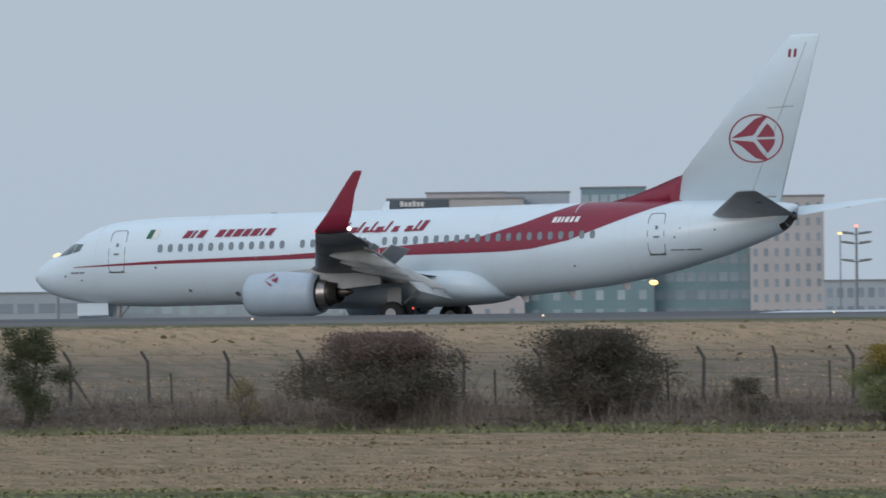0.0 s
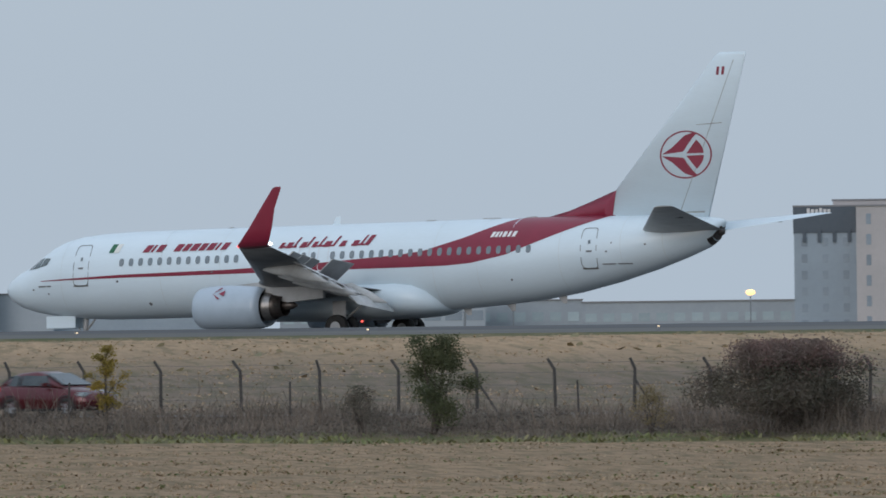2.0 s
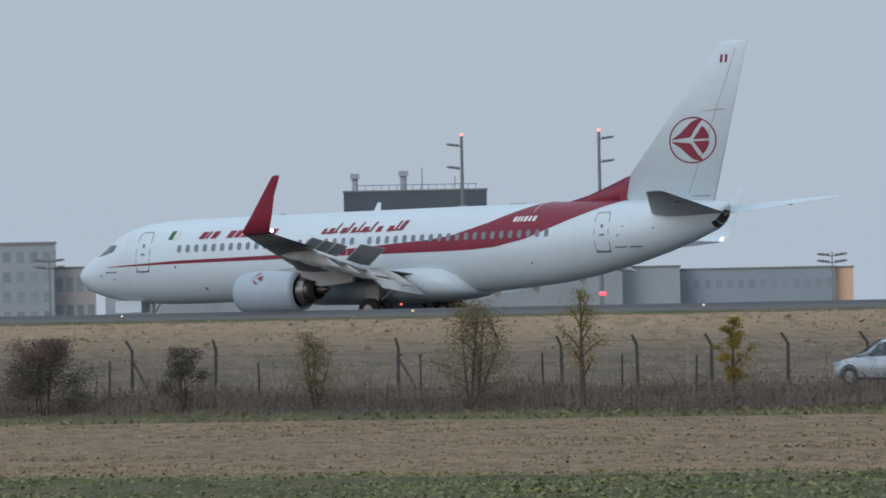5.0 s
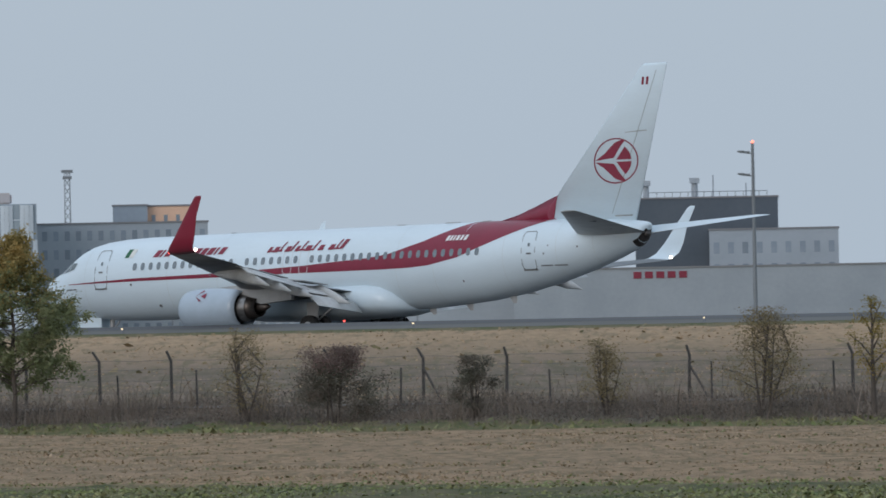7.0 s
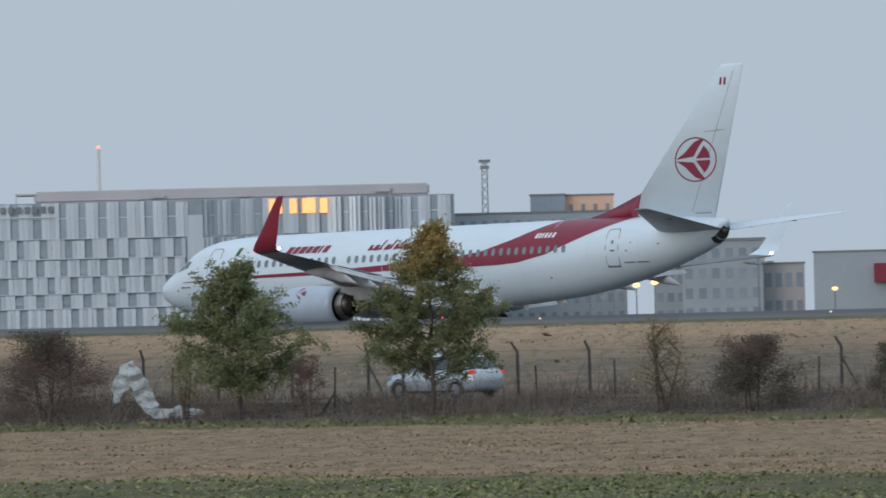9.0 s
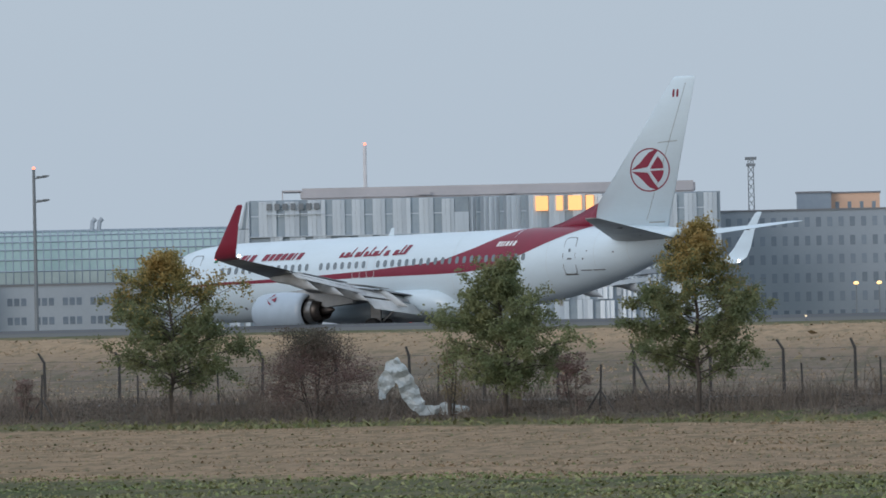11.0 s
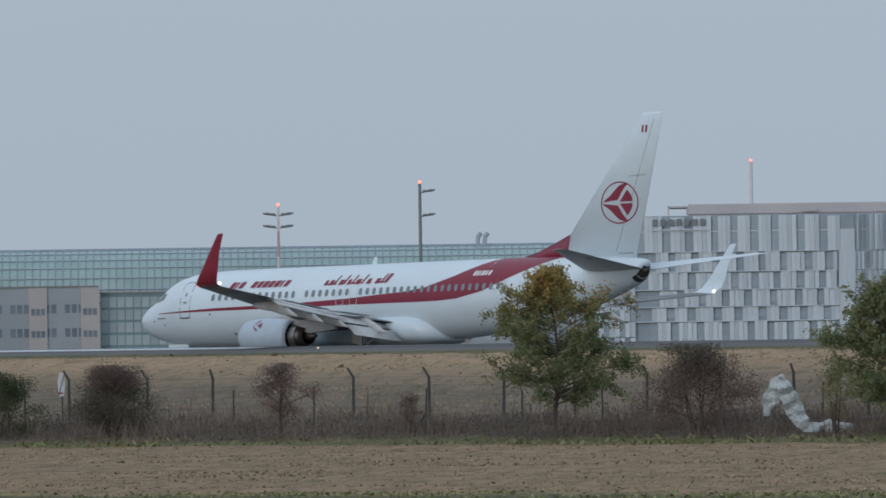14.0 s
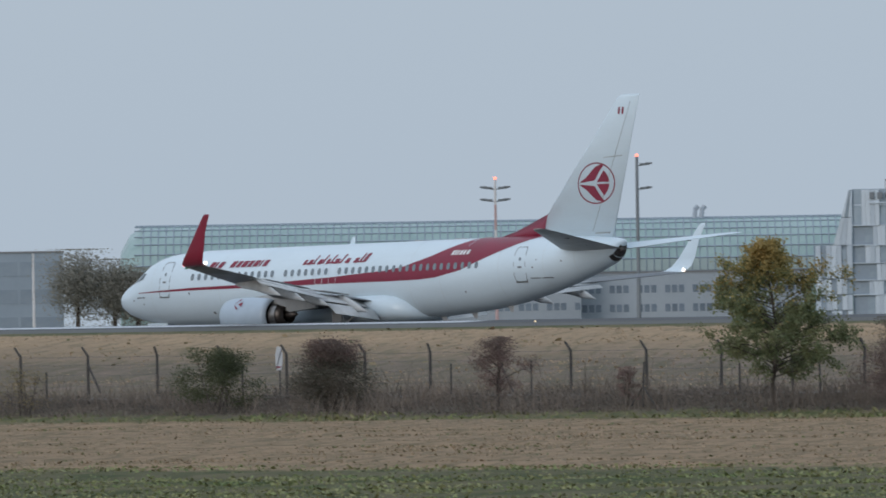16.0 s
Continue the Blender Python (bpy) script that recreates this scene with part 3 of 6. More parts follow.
    for name, s, y, r, w in (("nose_gear", 4.1, 0.0, 0.34, 0.2), ("main_gear", REF, -2.86, 0.565, 0.36), ("main_gear", REF, 2.86, 0.565, 0.36)):
        bm = bmesh.new()
        tube(bm, (s - REF, y, r), (s - REF + (0.05 if r > 0.5 else 0.15), y, 1.75), 0.11, 0.13, 10)
        tube(bm, (s - REF, y - 0.5 * r - 0.25, r), (s - REF, y + 0.5 * r + 0.25, r), 0.06, 0.06, 8)
        tube(bm, (s - REF + 0.1, y, 0.85), (s - REF + 0.9, y * 0.8, 1.7), 0.05, 0.05, 6)
        tube(bm, (s - REF - 0.12, y, 0.6), (s - REF - 0.3, y, 1.0), 0.04, 0.04, 6)
        gear = part(name, bm, PAINT_GREY, plane, "undercarriage leg", True)
        for d in (-1, 1):
            bm = bmesh.new()
            prof = [(0.45 * r, 0.9), (0.62 * r, 1.0), (0.9 * r, 1.0), (0.98 * r, 0.8), (r, 0.4), (r, -0.4), (0.98 * r, -0.8), (0.9 * r, -1.0), (0.62 * r, -1.0), (0.45 * r, -0.9)]
            loft(bm, [[(q * math.cos(2 * math.pi * k / 24), h * w / 2, q * math.sin(2 * math.pi * k / 24)) for q, h in prof] for k in range(25)], caps=False)
            wh = part("wheel", bm, RUBBER, plane, "black tyre on pale hub", True)
            wh.location = (s - REF, y + d * (0.5 * r + 0.15), r)
            bm = bmesh.new()
            tube(bm, (0, -w * 0.46, 0), (0, w * 0.46, 0), 0.46 * r, 0.46 * r, 16)
            for k in range(6):
                a = 2 * math.pi * k / 6
                tube(bm, (0.3 * r * math.cos(a), -w * 0.5, 0.3 * r * math.sin(a)), (0.3 * r * math.cos(a), w * 0.5, 0.3 * r * math.sin(a)), 0.05 * r, 0.05 * r, 6)
            part("hub", bm, mat("pale_hub", (0.5, 0.52, 0.54), 0.5, 0.2), wh)
            wheels.append((wh, r))
    for sg in (-1, 1):
        bm = bmesh.new()
        box(bm, 2.3 - REF, 3.9 - REF, sg * 0.42, sg * 0.46, 0.98, 1.56, bevel=0.02)
        part("nose_gear_door", bm, PAINT, plane)
        bm = bmesh.new()
        box(bm, REF - 0.35 - REF, REF + 0.35 - REF, sg * 3.05, sg * 3.09, 0.75, 1.75, bevel=0.01)
        part("main_gear_door", bm, PAINT_GREY, plane)
    bm = bmesh.new()
    bmesh.ops.create_icosphere(bm, subdivisions=2, radius=0.06, matrix=Matrix.Translation((19.0 - REF, 0, 0.9)))
    part("belly_beacon", bm, glow("red_beacon", (1.0, 0.12, 0.1), 2), plane)
    return plane, wheels, spoilers


airliner, airliner_wheels, airliner_spoilers = build_airliner()
# seconds, x, y, height, heading from the runway's line
AIR = [(0.0, -269.01, 520.22, 3.00, 0.00), (0.5, -274.85, 520.25, 3.03, -0.53), (1.0, -280.96, 520.34, 3.03, -1.07), (1.5, -286.57, 520.47, 3.05, -1.62),
       (2.0, -292.50, 520.66, 2.99, -2.18), (2.5, -297.83, 520.89, 2.98, -2.75), (3.0, -303.56, 521.20, 2.95, -3.31), (3.5, -308.76, 521.52, 2.96, -3.88),
       (4.0, -314.42, 521.93, 2.95, -4.44), (4.5, -319.63, 522.36, 2.94, -4.99), (5.0, -325.19, 522.88, 2.93, -5.52), (5.2, -327.31, 523.08, 2.90, -5.73),
       (7.3, -349.32, 525.69, 2.79, -7.74), (7.5, -351.39, 525.97, 2.81, -7.91), (8.0, -356.70, 526.73, 2.83, -8.30), (8.5, -361.48, 527.44, 2.82, -8.66),
       (9.0, -366.86, 528.27, 2.79, -8.98), (9.5, -371.51, 529.02, 2.76, -9.26), (9.7, -373.70, 529.38, 2.74, -9.35), (11.8, -395.45, 533.06, 2.55, -9.88),
       (12.0, -397.54, 533.43, 2.47, -9.88), (12.5, -402.21, 534.24, 2.49, -9.82), (13.0, -407.29, 535.11, 2.46, -9.71), (13.5, -411.83, 535.88, 2.47, -9.52),
       (14.0, -416.57, 536.67, 2.49, -9.26), (14.5, -421.02, 537.38, 2.51, -8.92), (15.0, -425.65, 538.09, 2.45, -8.51), (15.5, -429.93, 538.71, 2.43, -8.01),
       (16.0, -434.49, 539.33, 2.43, -7.42)]
AXIS = Matrix.Rotation(radians(10), 4, "Z")


def ground_material():
    """Bands across the plan: winter crop, stubble, verge, dead weeds, dry grass, mown strip; edges broken by noise."""
    m = bpy.data.materials.new("airfield_ground")
    m.use_nodes = True
    n, l = m.node_tree.nodes, m.node_tree.links
    b = n["Principled BSDF"]
    b.inputs["Roughness"].default_value = 0.95
    b.inputs["Specular IOR Level"].default_value = 0.1
    geo, sep = n.new("ShaderNodeNewGeometry"), n.new("ShaderNodeSeparateXYZ")
    l.new(geo.outputs["Position"], sep.inputs[0])

    def noise_at(scale, sx=1.0, sy=1.0, detail=5.0):
        mp, t = n.new("ShaderNodeMapping"), n.new("ShaderNodeTexNoise")
        mp.vector_type = "TEXTURE"
        mp.inputs["Scale"].default_value = (1 / sx, 1 / sy, 1)
        mp.inputs["Rotation"].default_value = (0, 0, radians(43))
        l.new(geo.outputs["Position"], mp.inputs[0]), l.new(mp.outputs[0], t.inputs[0])
        t.inputs["Scale"].default_value, t.inputs["Detail"].default_value = scale, detail
        t.inputs["Roughness"].default_value = 0.65
        return t.outputs[0]

    def rng(src, a, c, lo=0.0, hi=1.0):
        r = n.new("ShaderNodeMapRange")
        r.inputs[1].default_value, r.inputs[2].default_value, r.inputs[3].default_value, r.inputs[4].default_value = a, c, lo, hi
        l.new(src, r.inputs[0])
        return r.outputs[0]

    def mix(f, a, c):
        x = n.new("ShaderNodeMixRGB")
        for k, v in ((0, f), (1, a), (2, c)):
            if isinstance(v, tuple):
                x.inputs[k].default_value = (*v, 1)
            else:
                l.new(v, x.inputs[k])
        return x.outputs[0]

    def madd(a, k, c):
        x = n.new("ShaderNodeMath")
        x.operation = "MULTIPLY_ADD"
        x.inputs[1].default_value = k
        l.new(a, x.inputs[0])
        if isinstance(c, float):
            x.inputs[2].default_value = c
        else:
            l.new(c, x.inputs[2])
        return x.outputs[0]
    big, mid, fine, clump = noise_at(0.08, 1, 0.35), noise_at(0.7, 1, 0.14), noise_at(2.4, 1, 0.12), noise_at(1.5, 1, 0.09, 3.0)
    broken = madd(fine, 9.0, madd(mid, 14.0, sep.outputs[1]))           # y with a ragged edge
    crop = mix(rng(mid, 0.40, 0.62), (0.056, 0.072, 0.024), (0.140, 0.122, 0.066))
    stub = mix(rng(mid, 0.40, 0.66), (0.335, 0.225, 0.138), (0.245, 0.170, 0.100))
    stub = mix(rng(fine, 0.52, 0.70), stub, (0.361, 0.255, 0.154))
    stub = mix(rng(fine, 0.47, 0.32, 0.0, 0.85), stub, (0.115, 0.095, 0.050))
    stub = mix(rng(clump, 0.50, 0.60, 0.0, 0.55), stub, (0.135, 0.108, 0.058))
    verge = mix(rng(fine, 0.4, 0.6), (0.079, 0.092, 0.032), (0.167, 0.136, 0.069))
    weeds = mix(rng(mid, 0.35, 0.65), (0.175, 0.142, 0.110), (0.10, 0.088, 0.066))
    dry = mix(rng(fine, 0.38, 0.66), (0.455, 0.315, 0.195), (0.33, 0.23, 0.14))
    dry = mix(rng(clump, 0.52, 0.62, 0.0, 0.55), dry, (0.175, 0.145, 0.085))
    low = mix(rng(mid, 0.36, 0.62), (0.235, 0.175, 0.132), (0.150, 0.122, 0.088))
    low = mix(rng(clump, 0.48, 0.60, 0.0, 0.6), low, (0.105, 0.100, 0.055))
    mown = mix(rng(mid, 0.4, 0.6), (0.101, 0.110, 0.048), (0.176, 0.150, 0.084))
    col = mix(rng(broken, 222, 226), crop, stub)
    col = mix(rng(broken, 327, 330), col, verge)
    col = mix(rng(broken, 334, 336), col, weeds)
    col = mix(rng(broken, 352, 358), col, low)
    col = mix(rng(broken, 398, 428), col, dry)
    col = mix(rng(broken, 441, 443), col, mown)
    col = mix(rng(big, 0.35, 0.7, 0.0, 0.28), col, (0.16, 0.13, 0.09))
    l.new(col, b.inputs["Base Color"])
    bp = n.new("ShaderNodeBump")
    bp.inputs["Strength"].default_value, bp.inputs["Distance"].default_value = 0.6, 0.12
    l.new(fine, bp.inputs["Height"]), l.new(bp.outputs[0], b.inputs["Normal"])
    return m


def build_ground():
    xs = [-5000, -2500, -1200, -800] + list(np.arange(-680, -130, 2.5)) + [-80, 0, 200, 800, 2500]
    ys = [-3000, -500, 0, 100, 160] + list(np.arange(190, 322, 2.2)) + [322, 324, 326, 329, 331, 334, 337, 340, 345, 350, 355, 362, 370, 380, 391, 402, 413, 424, 430, RUNWAY_NEAR, 441, CREST, FLAT, 470, 520, 900, 2200, 5000]
    verts, faces = [], []
    for y in ys:
        for x in xs:
            z = ground_level(x, y)
            if 190 < y < 424 and -690 < x < -120:
                z += 0.07 * noise.noise((x * 0.11, y * 0.11, 0)) + 0.05 * noise.noise((x * 0.6, y * 0.6, 3))
            verts.append((x, y, z))
    w = len(xs)
    for j in range(len(ys) - 1):
        for i in range(w - 1):
            faces.append((j * w + i, j * w + i + 1, (j + 1) * w + i + 1, (j + 1) * w + i))
    return tagged(raw("ground", verts, faces, ground_material(), smooth=True), "stubble field, dead weeds and dry grass bank", "ground", kind="structure")


ground = build_ground()
ASPHALT = mat("worn_asphalt", (0.062, 0.064, 0.068), 0.85, 0, (0.088, 0.088, 0.088), 0.25, 0.9, 6, stretch=(0.15, 1.4, 1))
SHOULDER = mat("pale_shoulder_asphalt", (0.13, 0.128, 0.12), 0.9, 0, (0.10, 0.098, 0.088), 0.3, 0.9, 5, stretch=(0.2, 1, 1))
LINE = mat("runway_white_paint", (0.62, 0.64, 0.66), 0.6, 0, (0.45, 0.46, 0.48), 2, 0.9, 9)


def strip(name, y0, y1, rise, material, x0=-1200, x1=100, steps=60):
    verts, faces = [], []
    ys = sorted({y0, y1} | {y for y in (RUNWAY_NEAR, CREST, FLAT) if y0 < y < y1})
    for k in range(steps + 1):
        x = x0 + (x1 - x0) * k / steps
        verts += [(x, y, ground_level(x, y) + rise) for y in ys]
    n = len(ys)
    for k in range(steps):
        for j in range(n - 1):
            faces.append((k * n + j, (k + 1) * n + j, (k + 1) * n + j + 1, k * n + j + 1))
    return raw(name, verts, faces, material)


tagged(strip("runway_shoulder", 437.0, 441.5, 0.006, SHOULDER), "pale worn asphalt runway shoulder", "runway", kind="structure")
tagged(strip("runway", 441.5, 480, 0.010, ASPHALT), "dark cambered asphalt runway", "runway", kind="structure")
tagged(strip("pavement", 480, 520, 0.006, SHOULDER), "pale concrete paving beyond the runway", "pavement", kind="structure")
for xa, xb in ((-900, -501), (-321, -180)):
    tagged(strip("runway_marking", 443.2, 445.4, 0.016, LINE, xa, xb), "white painted runway edge line", "marking", kind="structure")
tagged(strip("road", 331.3, 336.7, 0.02, SHOULDER), "narrow asphalt country road behind the hedge", "road", kind="structure")


# ---- plants ----
def leaf_mat(name, a, b):
    m = mat(name, a, 0.7, 0, b, 0.9, 1.0, 7, random_tint=0.18)
    n, l = m.node_tree.nodes, m.node_tree.links
    bs = n["Principled BSDF"]
    bs.inputs["Specular IOR Level"].default_value = 0.2
    # thin leaves let some light through
    thin, blend = n.new("ShaderNodeBsdfTranslucent"), n.new("ShaderNodeMixShader")
    blend.inputs[0].default_value = 0.35
    l.new(bs.inputs["Base Color"].links[0].from_socket, thin.inputs[0])
    l.new(bs.outputs[0], blend.inputs[1]), l.new(thin.outputs[0], blend.inputs[2])
    l.new(blend.outputs[0], n["Material Output"].inputs[0])
    return m


BARK = mat("bark", (0.105, 0.085, 0.07), 0.9, 0, (0.06, 0.05, 0.042), 4, 0.9, 30, bump=0.4)
LEAF = {"green": leaf_mat("green_leaves", (0.165, 0.205, 0.105), (0.26, 0.26, 0.13)),
        "autumn": leaf_mat("autumn_leaves", (0.28, 0.255, 0.105), (0.43, 0.30, 0.11)),
        "dark": leaf_mat("dark_shrub_leaves", (0.105, 0.105, 0.078), (0.155, 0.12, 0.098)),
        "red": leaf_mat("reddish_shrub_leaves", (0.225, 0.14, 0.128), (0.175, 0.145, 0.122)),
        "yellow": leaf_mat("yellow_leaves", (0.34, 0.235, 0.05), (0.2, 0.17, 0.05)),
        "pale": leaf_mat("pale_dry_leaves", (0.27, 0.21, 0.10), (0.19, 0.155, 0.09)),
        "juniper": leaf_mat("deep_green_leaves", (0.075, 0.092, 0.05), (0.115, 0.118, 0.062))}
LEAF_SHAPE = np.array([(-0.5, 0, 0), (0, -0.32, 0.04), (0.5, 0, 0), (0, 0.32, 0.04)])


def leaves(rng, centres, size):
    """Many small four-cornered leaves, turned at random."""
    k = len(centres)
    q = rng.normal(size=(k, 4))
    q /= np.linalg.norm(q, axis=1)[:, None]
    w, x, y, z = q.T
    rot = np.stack([np.stack([1 - 2 * (y * y + z * z), 2 * (x * y - z * w), 2 * (x * z + y * w)], 1), np.stack([2 * (x * y + z * w), 1 - 2 * (x * x + z * z), 2 * (y * z - x * w)], 1), np.stack([2 * (x * z - y * w), 2 * (y * z + x * w), 1 - 2 * (x * x + y * y)], 1)], 1)
    sz = size * rng.uniform(0.6, 1.4, k)
    v = np.einsum("kij,lj->kli", rot, LEAF_SHAPE) * sz[:, None, None] + centres[:, None, :]
    f = [(4 * i, 4 * i + 1, 4 * i + 2, 4 * i + 3) for i in range(k)]
    return v.reshape(-1, 3), f


def plant(name, seed, x, y, width, height, kind, label, category, trunk=0.15, count=2200, leaf=0.15, limbs=9, shape=1.0, gaps=0.5, second=None):
    """A tree or shrub: stem, forking limbs, twigs, and a crown of leaves clustered round the twig ends."""
    rng = np.random.default_rng(seed)
    leaf, count = leaf * 0.52, int(count * 5.0)
    root = tagged(empty(name, pose(x, y, ground_level(x, y) - 0.03, 0, 0, 0)), label, category)
    bm = bmesh.new()
    base = trunk * height
    tips = []
    stems = 1 if trunk > 0.12 else 5
    lead = []
    for s in range(stems):
        sp = width * (0.28 if stems > 1 else 0.03)
        off = Vector((rng.uniform(-0.3, 0.3) * sp, rng.uniform(-0.3, 0.3) * sp, 0))
        top = Vector((off.x + rng.uniform(-1, 1) * sp, off.y + rng.uniform(-1, 1) * sp, height * (0.93 if s == 0 else rng.uniform(0.6, 0.88))))
        knee = off.lerp(top, 0.45) + Vector((rng.uniform(-0.03, 0.03) * width, 0, 0))
        r = (0.016 * height + 0.02) if stems == 1 else (0.008 * height + 0.012)
        tube(bm, off, knee, r * 1.3, r * 0.8, 7)
        tube(bm, knee, top, r * 0.8, r * 0.12, 6)
        lead.append((off, knee, top, r))
        tips += [(top, 1.0)] * 2
    for i in range(limbs):
        p0, knee, top, r = lead[i % stems]
        f = (i + 0.5) / limbs
        a = 2.39996 * i + rng.uniform(-0.3, 0.3)
        reach = width * 0.5 * ((0.42 + 0.7 * math.sin(math.pi * min(1, f * 0.85 + 0.2))) if stems == 1 else (0.55 + 0.45 * math.sin(math.pi * min(1, f * 1.25 + 0.22)))) * (1.0 - 0.62 * max(0, f - 0.35)) * rng.uniform(0.75, 1.08) * shape
        z = base * 0.75 + (height - base * 0.75) * (0.08 + 0.78 * f)
        u = min(1, max(0, z / top.z)) * 0.92
        st = p0.lerp(knee, u / 0.45) if u < 0.45 else knee.lerp(top, (u - 0.45) / 0.55)
        end = Vector((p0.x + reach * math.cos(a), p0.y + reach * math.sin(a), min(height * 0.96, z + 0.16 * height * rng.uniform(0.4, 1.1))))
        mid = st.lerp(end, 0.5) + Vector((0, 0, 0.02 * height))
        tube(bm, st, mid, r * 0.42, r * 0.28, 5)
        tube(bm, mid, end, r * 0.28, r * 0.08, 4)
        tips.append((end, 1.0))
        for k in range(5):
            b = st.lerp(end, rng.uniform(0.25, 0.95))
            e = b + Vector((rng.uniform(-0.15, 0.15) * width, rng.uniform(-0.15, 0.15) * width, rng.uniform(-0.05, 0.1) * height))
            e.z = min(max(e.z, 0.05 * height, base * 0.6), height * 0.97)
            tube(bm, b, e, r * 0.16, r * 0.06, 4)
            tips.append((e, 0.8))
    part("trunk", bm, BARK, root, "dark branching stems")
    pick = rng.integers(0, len(tips), count)
    c = np.array([tips[i][0][:] for i in pick])
    spread = 0.06 * min(width, height) / max(0.4, gaps + 0.35)
    c = c + np.clip(rng.normal(size=(count, 3)), -1.7, 1.7) * spread * np.array([1.15, 1.15, 0.75])
    c[:, 2] = np.clip(np.where(c[:, 2] > height * 0.98, c[:, 2] - rng.uniform(0, 0.35, count) * height, c[:, 2]), 0.03 * height, height * 1.02)
    v, f = leaves(rng, c, leaf)
    if second:
        cut = c[:, 2] + rng.normal(size=count) * 0.08 * height > height * 0.72
        for flag, mt in ((~cut, kind), (cut, second)):
            vv, ff = leaves(rng, c[flag], leaf)
            raw("crown", vv, ff, LEAF[mt], root, "uneven crown of small leaves")
    else:
        raw("crown", v, f, LEAF[kind], root, "uneven crown of small leaves")
    return root


HEDGE = 323.6


def bearing(az, y):
    return y * math.tan(radians(az))


def hedge_plant(name, seed, az0, az1, top, kind, label, category, y=HEDGE, **kw):
    d = y / math.cos(radians((az0 + az1) / 2))
    x = bearing((az0 + az1) / 2, y)
    h = EYE + d * math.tan(radians(top)) - ground_level(x, y)
    return plant(name, seed, x, y, d * radians(az1 - az0), h, kind, label, category, **kw)


# name, bearings, elevation of the top, leaves, label, options
SHRUBS = [
    ("shrub", -39.23, -38.94, -0.022, "juniper", "dense deep green shrub beside the road fence", dict(count=3000, gaps=0.35, trunk=0.03, leaf=0.13)),
    ("shrub", -37.98, -37.18, -0.06, "dark", "broad dark shrub with reddish tips in the hedge", dict(count=9000, gaps=0.3, trunk=0.03, leaf=0.15, limbs=30, second="red")),
    ("shrub", -36.99, -36.29, -0.06, "dark", "broad dark brown shrub in the hedge", dict(count=8500, gaps=0.3, trunk=0.03, leaf=0.15, limbs=30)),
    ("shrub", -35.55, -35.15, -0.14, "green", "yellow-green shrub in the hedge", dict(count=3000, gaps=0.4, trunk=0.03, leaf=0.13, second="yellow")),
    ("small_shrub", -36.07, -35.86, -0.28, "dark", "small dark shrub among dead weeds", dict(count=900, trunk=0.03, leaf=0.11)),
    ("small_shrub", -38.24, -38.04, -0.26, "pale", "small bare grey shrub among dead weeds", dict(count=350, trunk=0.03, leaf=0.1, limbs=16)),
    ("small_shrub", -39.48, -39.29, -0.24, "dark", "small bare grey shrub among dead weeds", dict(count=500, trunk=0.03, leaf=0.1, limbs=16)),
    ("bare_shrub", -41.80, -41.42, 0.05, "pale", "nearly bare shrub with a few yellowed leaves", dict(count=1500, trunk=0.04, leaf=0.11, limbs=40, gaps=0.5)),
    ("sapling", -41.26, -41.04, 0.09, "yellow", "thin sapling with sparse yellow leaves", dict(count=420, trunk=0.2, leaf=0.12, limbs=10)),
    ("small_shrub", -40.58, -40.42, -0.05, "yellow", "narrow shrub with yellow autumn leaves", dict(count=800, trunk=0.14, leaf=0.12, second="yellow")),
    ("shrub", -43.68, -43.30, -0.09, "dark", "rounded dark shrub with reddish leaves", dict(count=3200, gaps=0.35, trunk=0.03, leaf=0.13, second="red")),
    ("small_shrub", -42.99, -42.77, -0.14, "dark", "small rounded grey-green shrub", dict(count=1400, gaps=0.4, trunk=0.03, leaf=0.11)),
    ("bare_shrub", -42.43, -42.21, -0.08, "pale", "thin pale shrub with yellowed leaves", dict(count=900, trunk=0.03, leaf=0.1, limbs=26)),
    ("bare_shrub", -44.00, -43.74, 0.0, "pale", "tall bare grey leafless shrub", dict(count=800, trunk=0.03, leaf=0.1, limbs=36)),
    ("shrub", -46.78, -46.26, 0.0, "red", "rounded purple-brown shrub beside plastic sheeting", dict(count=5200, gaps=0.45, trunk=0.03, leaf=0.12, limbs=30, second="dark")),
    ("small_shrub", -45.50, -45.33, -0.13, "red", "small reddish shrub leaning on stakes", dict(count=700, trunk=0.1, leaf=0.11)),
    ("shrub", -48.48, -48.22, -0.06, "red", "reddish shrub with thin stems", dict(count=1300, trunk=0.2, leaf=0.12, limbs=12)),
    ("small_shrub", -47.84, -47.72, -0.20, "red", "small dark red bush on stems", dict(count=450, trunk=0.1, leaf=0.1)),
    ("shrub", -49.27, -48.90, -0.06, "dark", "dense dark reddish rounded shrub", dict(count=5200, gaps=0.35, trunk=0.03, leaf=0.12, limbs=26, second="red")),
    ("shrub", -49.80, -49.32, -0.09, "juniper", "low spreading dull green shrub", dict(count=2600, gaps=0.4, trunk=0.03, leaf=0.13, limbs=14)),
    ("bare_shrub", -50.55, -50.22, -0.16, "pale", "bare grey brushwood by the fence", dict(count=300, trunk=0.03, leaf=0.1, limbs=24)),
    ("small_shrub", -46.05, -45.85, -0.06, "pale", "thin pale green weedy shrub", dict(count=500, trunk=0.1, leaf=0.1, limbs=12)),
]
for i, (nm, a0, a1, tp, lf, lb, kw) in enumerate(SHRUBS):
    hedge_plant(nm, 100 + i, a0, a1, tp, lf, lb, "shrub", y=HEDGE + (i * 7 % 5) * 0.35, **kw)


